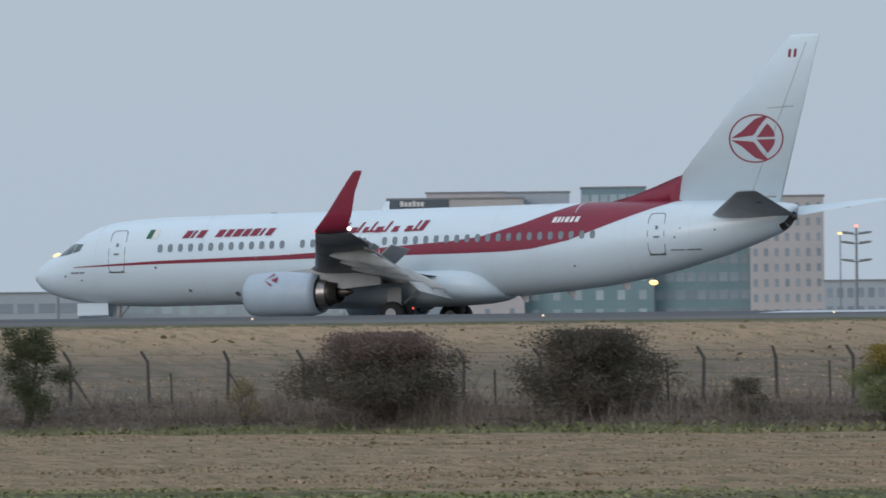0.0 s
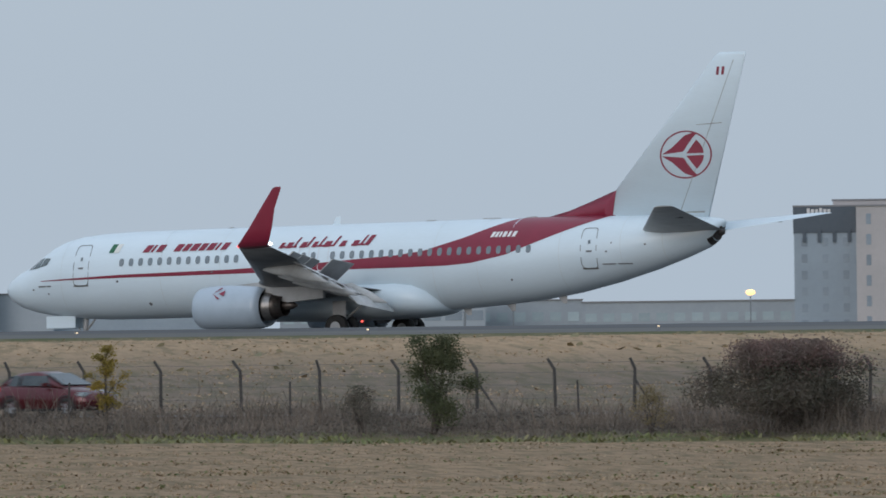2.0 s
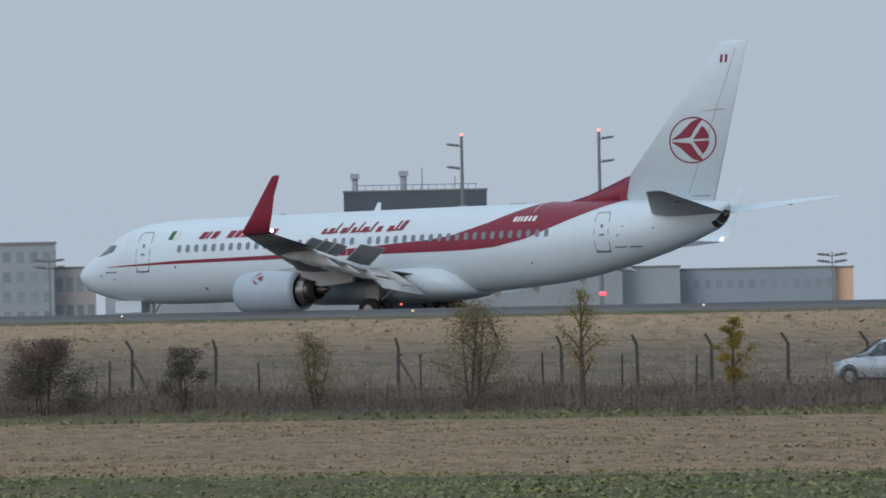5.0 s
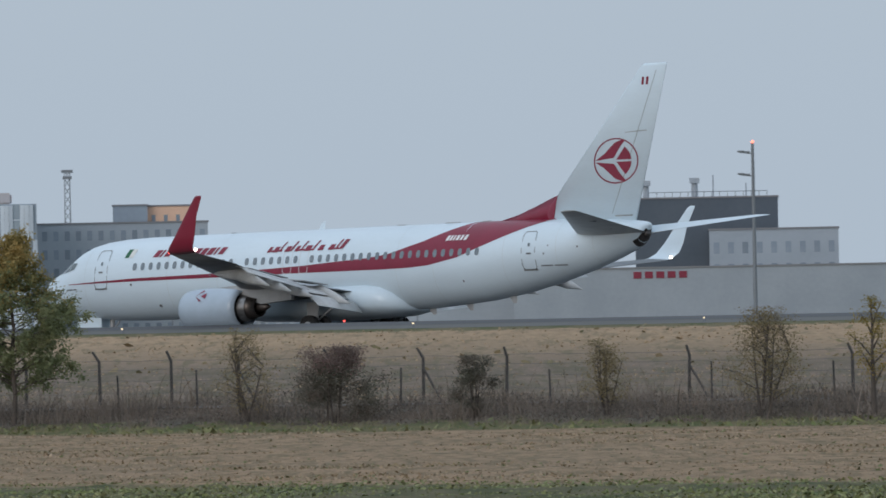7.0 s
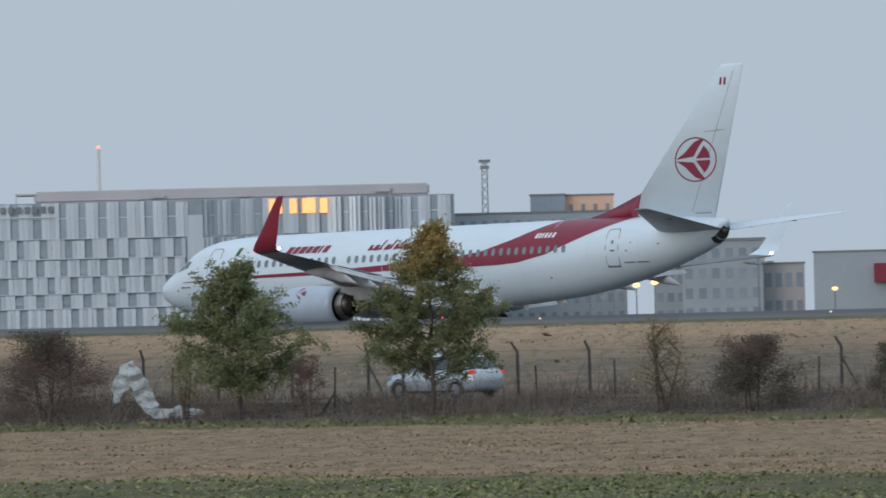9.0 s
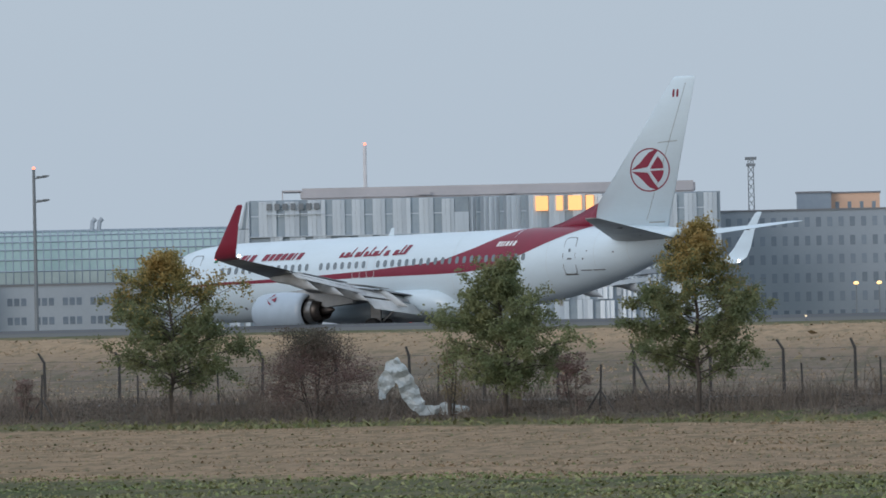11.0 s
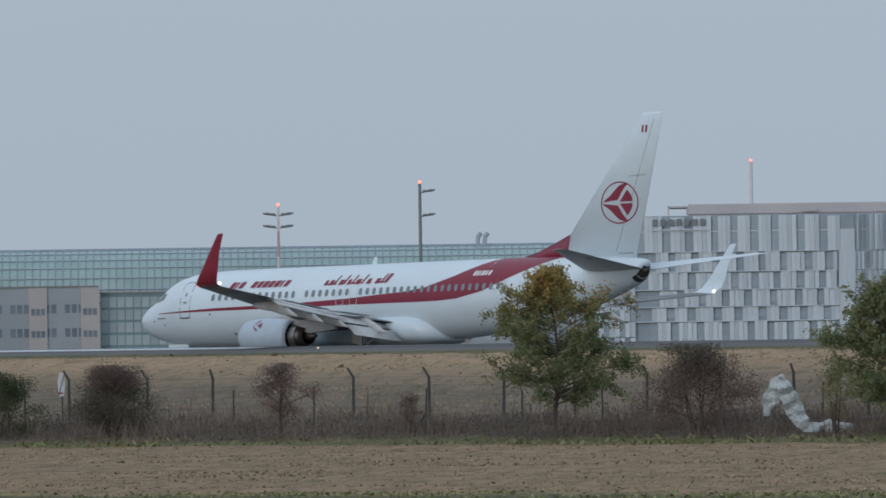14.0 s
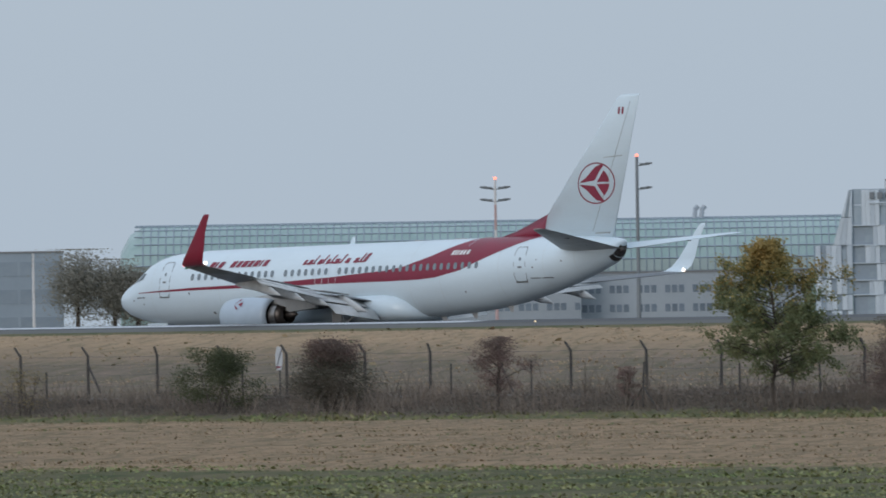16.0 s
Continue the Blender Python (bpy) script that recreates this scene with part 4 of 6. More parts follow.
def hedge_tree(seed, az0, az1, top, low, high, label, y=323.8):
    """A young broad-leaved tree: a wandering leader, rising limbs, twigs and sprays of small leaves with gaps between."""
    rng = np.random.default_rng(seed)
    d = y / math.cos(radians((az0 + az1) / 2))
    x = bearing((az0 + az1) / 2, y)
    z0 = ground_level(x, y) - 0.04
    h, half = EYE + d * math.tan(radians(top)) - z0, d * radians(az1 - az0) * 0.58
    root = tagged(empty("tree", pose(x, y, z0)), label, "tree")
    bm = bmesh.new()
    spine = [Vector((rng.normal() * 0.05 * k, rng.normal() * 0.05 * k, h * 0.97 * k / 6)) for k in range(7)]
    for k in range(6):
        tube(bm, spine[k], spine[k + 1], 0.105 * (1 - k / 6.6), 0.105 * (1 - (k + 1) / 6.6), 8)
    centres = []
    limbs = 64
    for i in range(limbs):
        f = (i + rng.uniform(0, 1)) / limbs
        zf = 0.17 + 0.75 * f
        q = zf * 6 / 0.97
        st = spine[min(5, int(q))].lerp(spine[min(5, int(q)) + 1], min(1.0, q - min(5, int(q))))
        a = 2.39996 * i + rng.uniform(-0.5, 0.5)
        reach = half * lerp(f, [(0, 0.62), (0.1, 0.88), (0.3, 1.0), (0.5, 0.84), (0.7, 0.50), (0.88, 0.20), (1, 0.04)])[0] * rng.uniform(0.45, 1.06)
        rise = reach * rng.uniform(0.1, 0.65) * (0.6 + 0.6 * f)
        end = Vector((st.x + reach * math.cos(a), st.y + reach * math.sin(a), min(h, st.z + rise)))
        mid = st.lerp(end, 0.5) + Vector((0, 0, 0.03 * h * rng.uniform(0.2, 1)))
        r = 0.032 * (1 - 0.7 * f)
        tube(bm, st, mid, r, r * 0.7, 5)
        tube(bm, mid, end, r * 0.7, r * 0.25, 4)
        full = rng.uniform(0.4, 1.6)
        for k in range(int(4 + 7 * reach / half)):
            u = rng.uniform(0.25, 1.0) ** 0.8
            b = st.lerp(mid, u * 2) if u < 0.5 else mid.lerp(end, u * 2 - 1)
            ta = a + rng.normal() * 1.1
            ln = rng.uniform(0.25, 0.7) * half / 2.4 * (1.0 - 0.45 * f)
            e = b + Vector((ln * math.cos(ta), ln * math.sin(ta), ln * rng.uniform(-0.8, 1.0)))
            tube(bm, b, e, r * 0.3, r * 0.12, 3)
            m = int(70 * full)
            w = rng.uniform(0.15, 1.15, (m, 1))
            pts = np.array(b[:]) * (1 - w) + np.array(e[:]) * w
            centres.append(pts + rng.normal(size=(m, 3)) * np.array([0.105, 0.105, 0.10]))
    part("trunk", bm, BARK, root, "dark trunk with rising limbs")
    c = np.concatenate(centres)
    c[:, 2] = np.clip(c[:, 2], 0.12 * h, 1.03 * h)
    cut = c[:, 2] + rng.normal(size=len(c)) * 0.1 * h + 0.06 * h * np.sin(c[:, 0] * 2.1) > h * 0.74
    for flag, mt in ((~cut, low), (cut, high)):
        vv, ff = leaves(rng, c[flag], 0.105)
        raw("crown", vv, ff, LEAF[mt], root, "ragged crown of small leaves, yellower at the top" if mt == "autumn" else "ragged crown of small olive leaves")


hedge_tree(69, -45.18, -44.57, 0.455, "green", "autumn", "young olive-green tree with yellowing top, taller than its neighbours")
hedge_tree(68, -46.04, -45.38, 0.29, "green", "green", "broad young olive-green tree beside plastic sheeting")
hedge_tree(67, -47.48, -46.83, 0.36, "green", "autumn", "young green tree with yellowing top leaves")


def build_weeds():
    """Dead stalks and tufts along the road verge."""
    rng = np.random.default_rng(5)
    verts, faces = [], []
    for k in range(100000):
        y = rng.choice([rng.uniform(321.5, 330.8), rng.uniform(337.2, 343)], p=[0.86, 0.14])
        x = rng.uniform(-440, -205) if rng.random() < 0.97 else rng.uniform(-460, -190)
        dens = max(0.0, 0.5 + 0.65 * noise.noise((x * 0.22, y * 0.4, 7)) + 0.35 * noise.noise((x * 0.9, y * 0.9, 3)))
        h = (0.14 + 0.85 * dens * dens) * rng.uniform(0.2, 1.4) * (0.35 if y < 323.8 else 1.0)
        if k % 9 == 0 and dens > 0.55:
            h = rng.uniform(0.7, 1.6)                                   # thin tall stalks in the clumps
        z = ground_level(x, y) - 0.02
        a, w = rng.uniform(0, math.pi), rng.uniform(0.006, 0.015)
        dx, dy = w * math.cos(a), w * math.sin(a)
        lx, ly = rng.normal() * 0.45 * h, rng.normal() * 0.45 * h
        i = len(verts)
        verts += [(x - dx, y - dy, z), (x + dx, y + dy, z), (x + lx * 0.4 + dx * 0.8, y + ly * 0.4 + dy * 0.8, z + h * 0.6), (x + lx * 0.4 - dx * 0.8, y + ly * 0.4 - dy * 0.8, z + h * 0.6), (x + lx, y + ly, z + h)]
        faces += [(i, i + 1, i + 2, i + 3), (i + 3, i + 2, i + 4)]
    m = mat("dead_weed_stalks", (0.225, 0.178, 0.142), 0.9, 0, (0.085, 0.073, 0.06), 0.22, 1.0, 3, random_tint=0.3)
    tagged(raw("dead_weeds", verts, faces, m), "brown dead weeds and stalks on the road verge", "weeds", kind="stuff")
    # low brambles that fill the foot of the hedge
    k = 90000
    bx, by = rng.uniform(-442, -208, k), rng.uniform(322.6, 330.6, k)
    tall = np.array([max(0.04, 0.20 + 0.75 * noise.noise((a * 0.13, b * 0.25, 21)) + 0.4 * noise.noise((a * 0.6, b * 0.6, 5))) for a, b in zip(bx, by)])
    tall *= np.clip((by - 322.2) / 1.6, 0.25, 1.0)
    bz = np.array([ground_level(a, b) for a, b in zip(bx, by)]) + tall * rng.uniform(0, 1, k) ** 0.8
    v, f = leaves(rng, np.stack([bx, by, bz], 1), 0.085)
    tagged(raw("brambles", v, f, leaf_mat("bramble_leaves", (0.19, 0.155, 0.132), (0.11, 0.094, 0.08))), "dark withered brambles along the foot of the hedge", "brambles", kind="stuff")
    # stubble and clods in the field, crop leaves nearest, tussocks on the bank
    def tufts(name, count, y0, y1, h0, h1, wide, material, label, kind):
        k = np.arange(count)
        y = rng.uniform(y0, y1, count)
        x = -y * np.tan(np.radians(rng.uniform(34.6, 51.4, count)))
        keep = np.array([noise.noise((a * 0.12, b * 0.07, 2)) + 0.6 * noise.noise((a * 0.5, b * 0.2, 9)) for a, b in zip(x, y)]) + rng.uniform(-0.5, 0.5, count) > -0.15
        x, y = x[keep], y[keep]
        count = len(x)
        h = rng.uniform(h0, h1, count) * rng.uniform(0.5, 1.0, count)
        z = np.array([ground_level(a, b) for a, b in zip(x, y)]) - 0.03
        a = rng.uniform(0, math.pi, count)
        w = h * wide
        dx, dy = w * np.cos(a), w * np.sin(a)
        lean = rng.normal(size=(count, 2)) * h[:, None] * 0.8
        v = np.stack([np.stack([x - dx, y - dy, z], 1), np.stack([x + dx, y + dy, z], 1), np.stack([x + dx * 0.5 + lean[:, 0], y + dy * 0.5 + lean[:, 1], z + h], 1), np.stack([x - dx * 0.6 + lean[:, 0], y - dy * 0.6 + lean[:, 1], z + h * 0.8], 1)], 1).reshape(-1, 3)
        f = [(4 * i, 4 * i + 1, 4 * i + 2, 4 * i + 3) for i in range(count)]
        tagged(raw(name, v, f, material), label, kind, kind="stuff")
    tufts("stubble", 130000, 212, 321, 0.03, 0.085, 0.6, mat("straw_stubble", (0.47, 0.345, 0.235), 0.95, 0, (0.29, 0.225, 0.13), 0.2, 1.0, 1.5, random_tint=0.5), "short straw stubble and clods in the field", "stubble")
    tufts("field_weeds", 8000, 218, 321, 0.04, 0.09, 0.9, mat("field_weed_leaf", (0.10, 0.125, 0.05), 0.9, 0, (0.16, 0.15, 0.07), 0.2, 1.0, 1.5, random_tint=0.4), "scattered green weeds among the stubble", "weeds")
    tufts("crop_leaves", 90000, 176, 217, 0.04, 0.11, 0.6, mat("crop_leaf", (0.13, 0.175, 0.055), 0.8, 0, (0.27, 0.25, 0.12), 0.25, 1.0, 1.5, random_tint=0.6), "low green winter crop leaves", "crop")
    tufts("verge_grass", 9000, 318, 323, 0.08, 0.22, 0.4, mat("verge_grass_blades", (0.12, 0.14, 0.05), 0.9, 0, (0.2, 0.18, 0.09), 0.2, 1.0, 1.5, random_tint=0.4), "green grass strip along the field edge", "grass")
    tufts("bank_clumps", 900, 385, 434, 0.08, 0.22, 1.0, mat("bank_clump_leaves", (0.17, 0.155, 0.085), 0.9, 0, (0.24, 0.18, 0.11), 0.2, 1.0, 1.5, random_tint=0.3), "darker weed clumps on the grass bank", "weeds")
    tufts("dry_grass_tufts", 70000, 343, 434, 0.03, 0.10, 0.7, mat("dry_tufts", (0.42, 0.30, 0.19), 0.95, 0, (0.27, 0.205, 0.125), 0.08, 1.0, 0.6, random_tint=0.3), "dry grass tussocks on the bank", "grass")


build_weeds()

# ---- fence ----
CONCRETE = mat("weathered_concrete", (0.075, 0.069, 0.065), 0.9, 0, (0.045, 0.042, 0.04), 2, 0.9, 20)
WIRE = mat("fence_wire", (0.12, 0.12, 0.12), 0.6, 0.6)
FENCE_Y = 340.0
POSTS = [-50.41, -50.12, -49.82, -49.54, -49.26, -48.92, -48.64, -48.34, -48.03, -47.70, -47.38, -47.07, -46.76, -46.44, -46.12, -45.80, -45.48, -45.15, -44.82, -44.50, -44.19, -43.90, -43.5, -43.10,
         -42.74, -42.31, -41.95, -41.60, -41.24, -40.91, -40.59, -40.26, -39.91, -39.57, -39.23, -38.89, -38.55, -38.21, -37.88, -37.54, -37.19, -36.85, -36.5, -36.15, -35.83, -35.5, -35.17]
fence = tagged(empty("fence", pose(0, FENCE_Y, 0)), "wire mesh fence on bent concrete posts", "fence")
frng = random.Random(4)
for k, az in enumerate(POSTS):
    x = bearing(az, FENCE_Y)
    d = FENCE_Y / math.cos(radians(az))
    zt = EYE + d * math.tan(radians(lerp(az, [(-50.4, -0.088), (-47, -0.102), (-44, -0.108), (-42, -0.125), (-39, -0.143), (-36, -0.152)])[0]))
    z0 = ground_level(x, FENCE_Y) - 0.05
    bm = bmesh.new()
    ln = frng.uniform(-0.05, 0.05)
    bend = frng.choice((-0.25, -0.2, -0.05, -0.22, -0.12))
    tube(bm, (0, 0, z0), (ln, 0, zt - 0.35), 0.065, 0.055, 6)
    tube(bm, (ln, 0, zt - 0.36), (ln + bend, -0.1, zt), 0.055, 0.045, 6)
    if frng.random() < 0.16:
        tube(bm, (ln, 0, zt - 0.7), (ln + 0.9, 0, z0), 0.045, 0.045, 6)
    part("post", bm, CONCRETE, fence).location.x = x
for dz in (0.45, 0.9, 1.3, 1.62):
    bm = bmesh.new()
    for a, b in zip(POSTS, POSTS[1:]):
        xa, xb = bearing(a, FENCE_Y), bearing(b, FENCE_Y)
        m = (xa + xb) / 2
        za, zb = ground_level(xa, FENCE_Y) + dz, ground_level(xb, FENCE_Y) + dz
        tube(bm, (xa, 0, za), (m, 0, (za + zb) / 2 - frng.uniform(0.0, 0.05)), 0.008, 0.008, 3)
        tube(bm, (m, 0, (za + zb) / 2 - 0.03), (xb, 0, zb), 0.008, 0.008, 3)
    part("wire", bm, WIRE, fence)
short = tagged(empty("post_row", pose(0, 329.5, 0)), "row of short weathered stakes along the verge", "stakes")
for az in (-50.3, -49.45, -48.55, -48.2, -47.3, -46.95, -46.0, -45.0, -44.42, -44.08, -43.2, -42.55, -41.85, -41.32, -40.98, -40.66, -39.7, -38.45, -37.05, -36.3, -35.6):
    x = bearing(az, 329.5)
    bm = bmesh.new()
    z0 = ground_level(x, 329.5) - 0.05
    tube(bm, (0, 0, z0), (frng.uniform(-0.06, 0.06), 0, z0 + frng.uniform(1.25, 1.5)), 0.04, 0.035, 6)
    part("stake", bm, CONCRETE, short).location.x = x


# young-tree guards: crossed weathered stakes
for az in (-47.72, -45.30):
    x = bearing(az, 324.6)
    guard = tagged(empty("tree_guard", pose(x, 324.6, ground_level(x, 324.6) - 0.05)), "weathered stakes leaning crossed in the hedge", "stakes")
    for xa, xb, zb in ((-0.75, 0.05, 0.95), (0.8, -0.05, 0.9), (0.0, 0.04, 1.75)):
        bm = bmesh.new()
        tube(bm, (xa, 0, 0), (xb, 0.05, zb), 0.04, 0.035, 6)
        part("stake", bm, CONCRETE, guard)


# plastic sheeting caught on the hedge
def build_sheeting():
    rng = random.Random(2)
    x0, y0 = bearing(-46.07, 324.5), 324.5
    z0 = ground_level(x0, y0)
    m = mat("torn_plastic_film", (0.47, 0.52, 0.54), 0.35, 0, (0.33, 0.37, 0.38), 2.5, 0.9, 8)
    bm = bmesh.new()

    def film(spine, seed):
        """A flattened, crumpled length of film along (x, z, half width, depth)."""
        fine = [tuple(a + (b - a) * f for a, b in zip(p, q)) for p, q in zip(spine, spine[1:]) for f in (0, 0.2, 0.4, 0.6, 0.8)] + [spine[-1]]
        rings = []
        for i, (x, z, hw, y) in enumerate(fine):
            g, k = fine[min(i + 1, len(fine) - 1)], fine[max(i - 1, 0)]
            dx, dz = g[0] - k[0], g[1] - k[1]
            q = math.hypot(dx, dz) or 1.0
            ring = []
            for j in range(24):
                a = 2 * math.pi * j / 24
                c, e = math.cos(a), math.sin(a)
                w = hw * c * (1 + 0.35 * noise.noise((x * 3, z * 3, seed + (2 if c > 0 else 0)))) + rng.uniform(-0.012, 0.012)
                px, pz = x - dz / q * w, z + dx / q * w
                fold = 0.17 * noise.noise((px * 2.6, pz * 3.4, seed)) + 0.035 * noise.noise((px * 11, pz * 11, seed + 5))
                ring.append((px + 0.05 * noise.noise((px * 9, pz * 9, seed + 9)), y + 0.045 * e + fold, max(0.02, pz + 0.05 * noise.noise((px * 8, pz * 8, seed + 3)))))
            rings.append(ring)
        loft(bm, rings)
    # caught high on a stake, one fold hanging, one ribbon down to the ground and along it
    film([(-1.42, 0.62, 0.10, 0.0), (-1.36, 0.95, 0.20, 0.0), (-1.22, 1.35, 0.30, -0.02), (-1.02, 1.72, 0.30, 0.0), (-0.84, 1.98, 0.14, 0.0), (-0.80, 2.08, 0.02, 0.0)], 1.0)
    film([(-0.92, 2.0, 0.05, -0.12), (-0.82, 1.75, 0.24, -0.14), (-0.62, 1.30, 0.33, -0.12), (-0.42, 0.85, 0.32, -0.1), (-0.24, 0.45, 0.30, -0.1), (0.0, 0.24, 0.22, -0.12), (0.4, 0.20, 0.19, -0.15), (0.9, 0.22, 0.20, -0.15), (1.3, 0.20, 0.17, -0.14), (1.58, 0.20, 0.10, -0.14), (1.68, 0.2, 0.02, -0.14)], 4.0)
    ob = tagged(obj("plastic_sheeting", bm, m), "torn whitish plastic sheeting snagged on the hedge", "plastic sheet")
    ob.location = (x0, y0, z0)
    ob.rotation_euler = (0, 0, radians(46))


build_sheeting()
bm = bmesh.new()
tube(bm, (0, 0, 0), (0, 0, 2.0), 0.03, 0.03, 8)
sx = bearing(-49.29, 330.0)
sg_post = tagged(obj("sign_post", bm, CONCRETE), "small white marker board with dark diagonal on a post", "sign")
sg_post.location = (sx, 330.0, ground_level(sx, 330.0))
bm = bmesh.new()
loft(bm, [[(-0.12, y, 1.15), (0.13, y, 1.15), (0.2, y, 1.45), (0.2, y, 1.75), (0.08, y, 2.05), (-0.1, y, 2.05), (-0.2, y, 1.75), (-0.18, y, 1.4)] for y in (-0.05, -0.03)])
part("board", bm, LINE, sg_post, "white board")
bm = bmesh.new()
box(bm, -0.035, 0.035, -0.058, -0.052, -0.42, 0.42, pose(0.02, 0, 1.58, 0, 22, 0))
part("dark_band", bm, SEAM, sg_post)
bm = bmesh.new()
box(bm, -0.12, 0.12, -0.064, -0.060, 1.24, 1.30)
part("red_band", bm, RED, sg_post)

# runway edge lights, small lamps on the near shoulder
lamp_glow = glow("edge_lamp", (1.0, 0.75, 0.45), 1.1)
for az in (-38.1 - 1.26 * k for k in range(-2, 9)):
    x = bearing(az, 438.2)
    bm = bmesh.new()
    tube(bm, (0, 0, 0), (0, 0, 0.16), 0.09, 0.05, 8)
    lt = tagged(obj("runway_light", bm, SEAM), "low runway edge lamp, lit", "lamp", "runway edge lamps")
    lt.location = (x, 438.2, ground_level(x, 438.2))
    bm = bmesh.new()
    bmesh.ops.create_icosphere(bm, subdivisions=1, radius=0.05, matrix=Matrix.Translation((0, 0, 0.18)))
    part("bulb", bm, lamp_glow, lt)


# ---- the far side of the airfield ----
FAR = 2000.0
BASE = 2.0
# far walls and glass made paler; haze and sky reflection are in the colour
GLASS_DARK = mat("hazed_dark_glass", (0.20, 0.24, 0.28), 0.25, 0.0, (0.25, 0.29, 0.33), 0.3, 0.8, 2, random_tint=0.3)
GLASS_PALE = mat("pale_window_glass", (0.29, 0.355, 0.385), 0.25, 0.0, (0.35, 0.41, 0.43), 0.3, 0.8, 2, random_tint=0.25)
WALLS = {"beige": mat("hazed_beige_render", (0.47, 0.44, 0.44), 0.85, 0, (0.40, 0.38, 0.38), 0.12, 0.9, 1.5),
         "grey": mat("grey_cladding", (0.34, 0.375, 0.41), 0.7, 0, (0.29, 0.325, 0.36), 0.15, 0.9, 1.5),
         "pale": mat("pale_grey_render", (0.37, 0.41, 0.45), 0.8, 0, (0.32, 0.36, 0.40), 0.12, 0.9, 1.5),
         "dark": mat("charcoal_cladding", (0.068, 0.088, 0.112), 0.6, 0, (0.088, 0.108, 0.132), 0.12, 0.9, 1.5),
         "green": mat("green_grey_cladding", (0.175, 0.27, 0.295), 0.6, 0, (0.14, 0.22, 0.245), 0.12, 0.9, 1.5),
         "slate": mat("slate_blue_cladding", (0.30, 0.355, 0.41), 0.7, 0, (0.25, 0.30, 0.35), 0.12, 0.9, 1.5),
         "white": mat("white_mast_paint", (0.70, 0.68, 0.68), 0.6, 0, (0.6, 0.58, 0.58), 0.3, 0.8, 1.5),
         "warm_grey": mat("warm_grey_roof_cladding", (0.48, 0.45, 0.45), 0.6, 0, (0.41, 0.39, 0.395), 0.1, 0.9, 1.0),
         # low evening sunlight is put into this orange render colour
         "warm": mat("sunlit_render_tint", (0.80, 0.52, 0.37), 0.8, 0, (0.72, 0.47, 0.33), 0.2, 0.9, 1.5)}
ROOFING = mat("roofing_felt", (0.24, 0.24, 0.25), 0.9)
STEEL = mat("painted_steel", (0.22, 0.24, 0.26), 0.6, 0.3)
OFFICE_GLASS = mat("office_window_glass", (0.13, 0.165, 0.205), 0.25, 0.0, (0.18, 0.215, 0.255), 0.3, 0.8, 2, random_tint=0.3)
box_cache = {}


def unit_pane(w, h, d, material):
    """A shared small box mesh, its back at y = 0 and its face at -d."""
    key = (round(w, 2), round(h, 2), round(d, 2), material.name)
    if key not in box_cache:
        bm = bmesh.new()
        box(bm, -w / 2, w / 2, -d, 0.02, -h / 2, h / 2)
        me = bpy.data.meshes.new("pane")
        bm.to_mesh(me)
        bm.free()
        me.materials.append(material)
        box_cache[key] = me
    return box_cache[key]


def place_far(name, az0, az1, d, turn=0.0):
    az = (az0 + az1) / 2
    e = empty(name, pose(d * math.sin(radians(az)), d * math.cos(radians(az)), BASE, 0, 0, -az + turn))
    return e, d * radians(az1 - az0)


def block(name, az0, az1, top, label, wall="grey", d=FAR, depth=14.0, floors=0, bays=0, band=(0.0, 1.0), glass=None, fill=0.62, bottom=None, parapet=True, category="building", group=0, tall=0.52):
    """A plain building with parapet and rows of windows facing the field. top, bottom: elevations in degrees."""
    e, w = place_far(name, az0, az1, d)
    tagged(e, label, category)
    h = EYE + d * math.tan(radians(top)) - BASE
    z0 = 0 if bottom is None else EYE + d * math.tan(radians(bottom)) - BASE
    bm = bmesh.new()
    box(bm, -w / 2, w / 2, 0, depth, z0, h - 0.25)
    wl = part("wall", bm, WALLS[wall], e)
    if parapet:
        bm = bmesh.new()
        box(bm, -w / 2 - 0.15, w / 2 + 0.15, -0.15, depth + 0.15, h - 0.25, h)
        part("roof", bm, ROOFING, e)
    if floors:
        hs = (h - z0 - 0.6) * (band[1] - band[0]) / floors
        ws = w / bays
        g = glass or GLASS_DARK
        for j in range(floors):
            for i in range(bays):
                if group and i % (group + 1) == group:
                    continue
                ob = new("window", unit_pane(ws * fill, hs * tall, 0.05, g))
                ob.parent = e
                ob.location = (-w / 2 + ws * (i + 0.5), 0, z0 + (h - z0 - 0.6) * band[0] + hs * (j + 0.5))
    return e, w, h


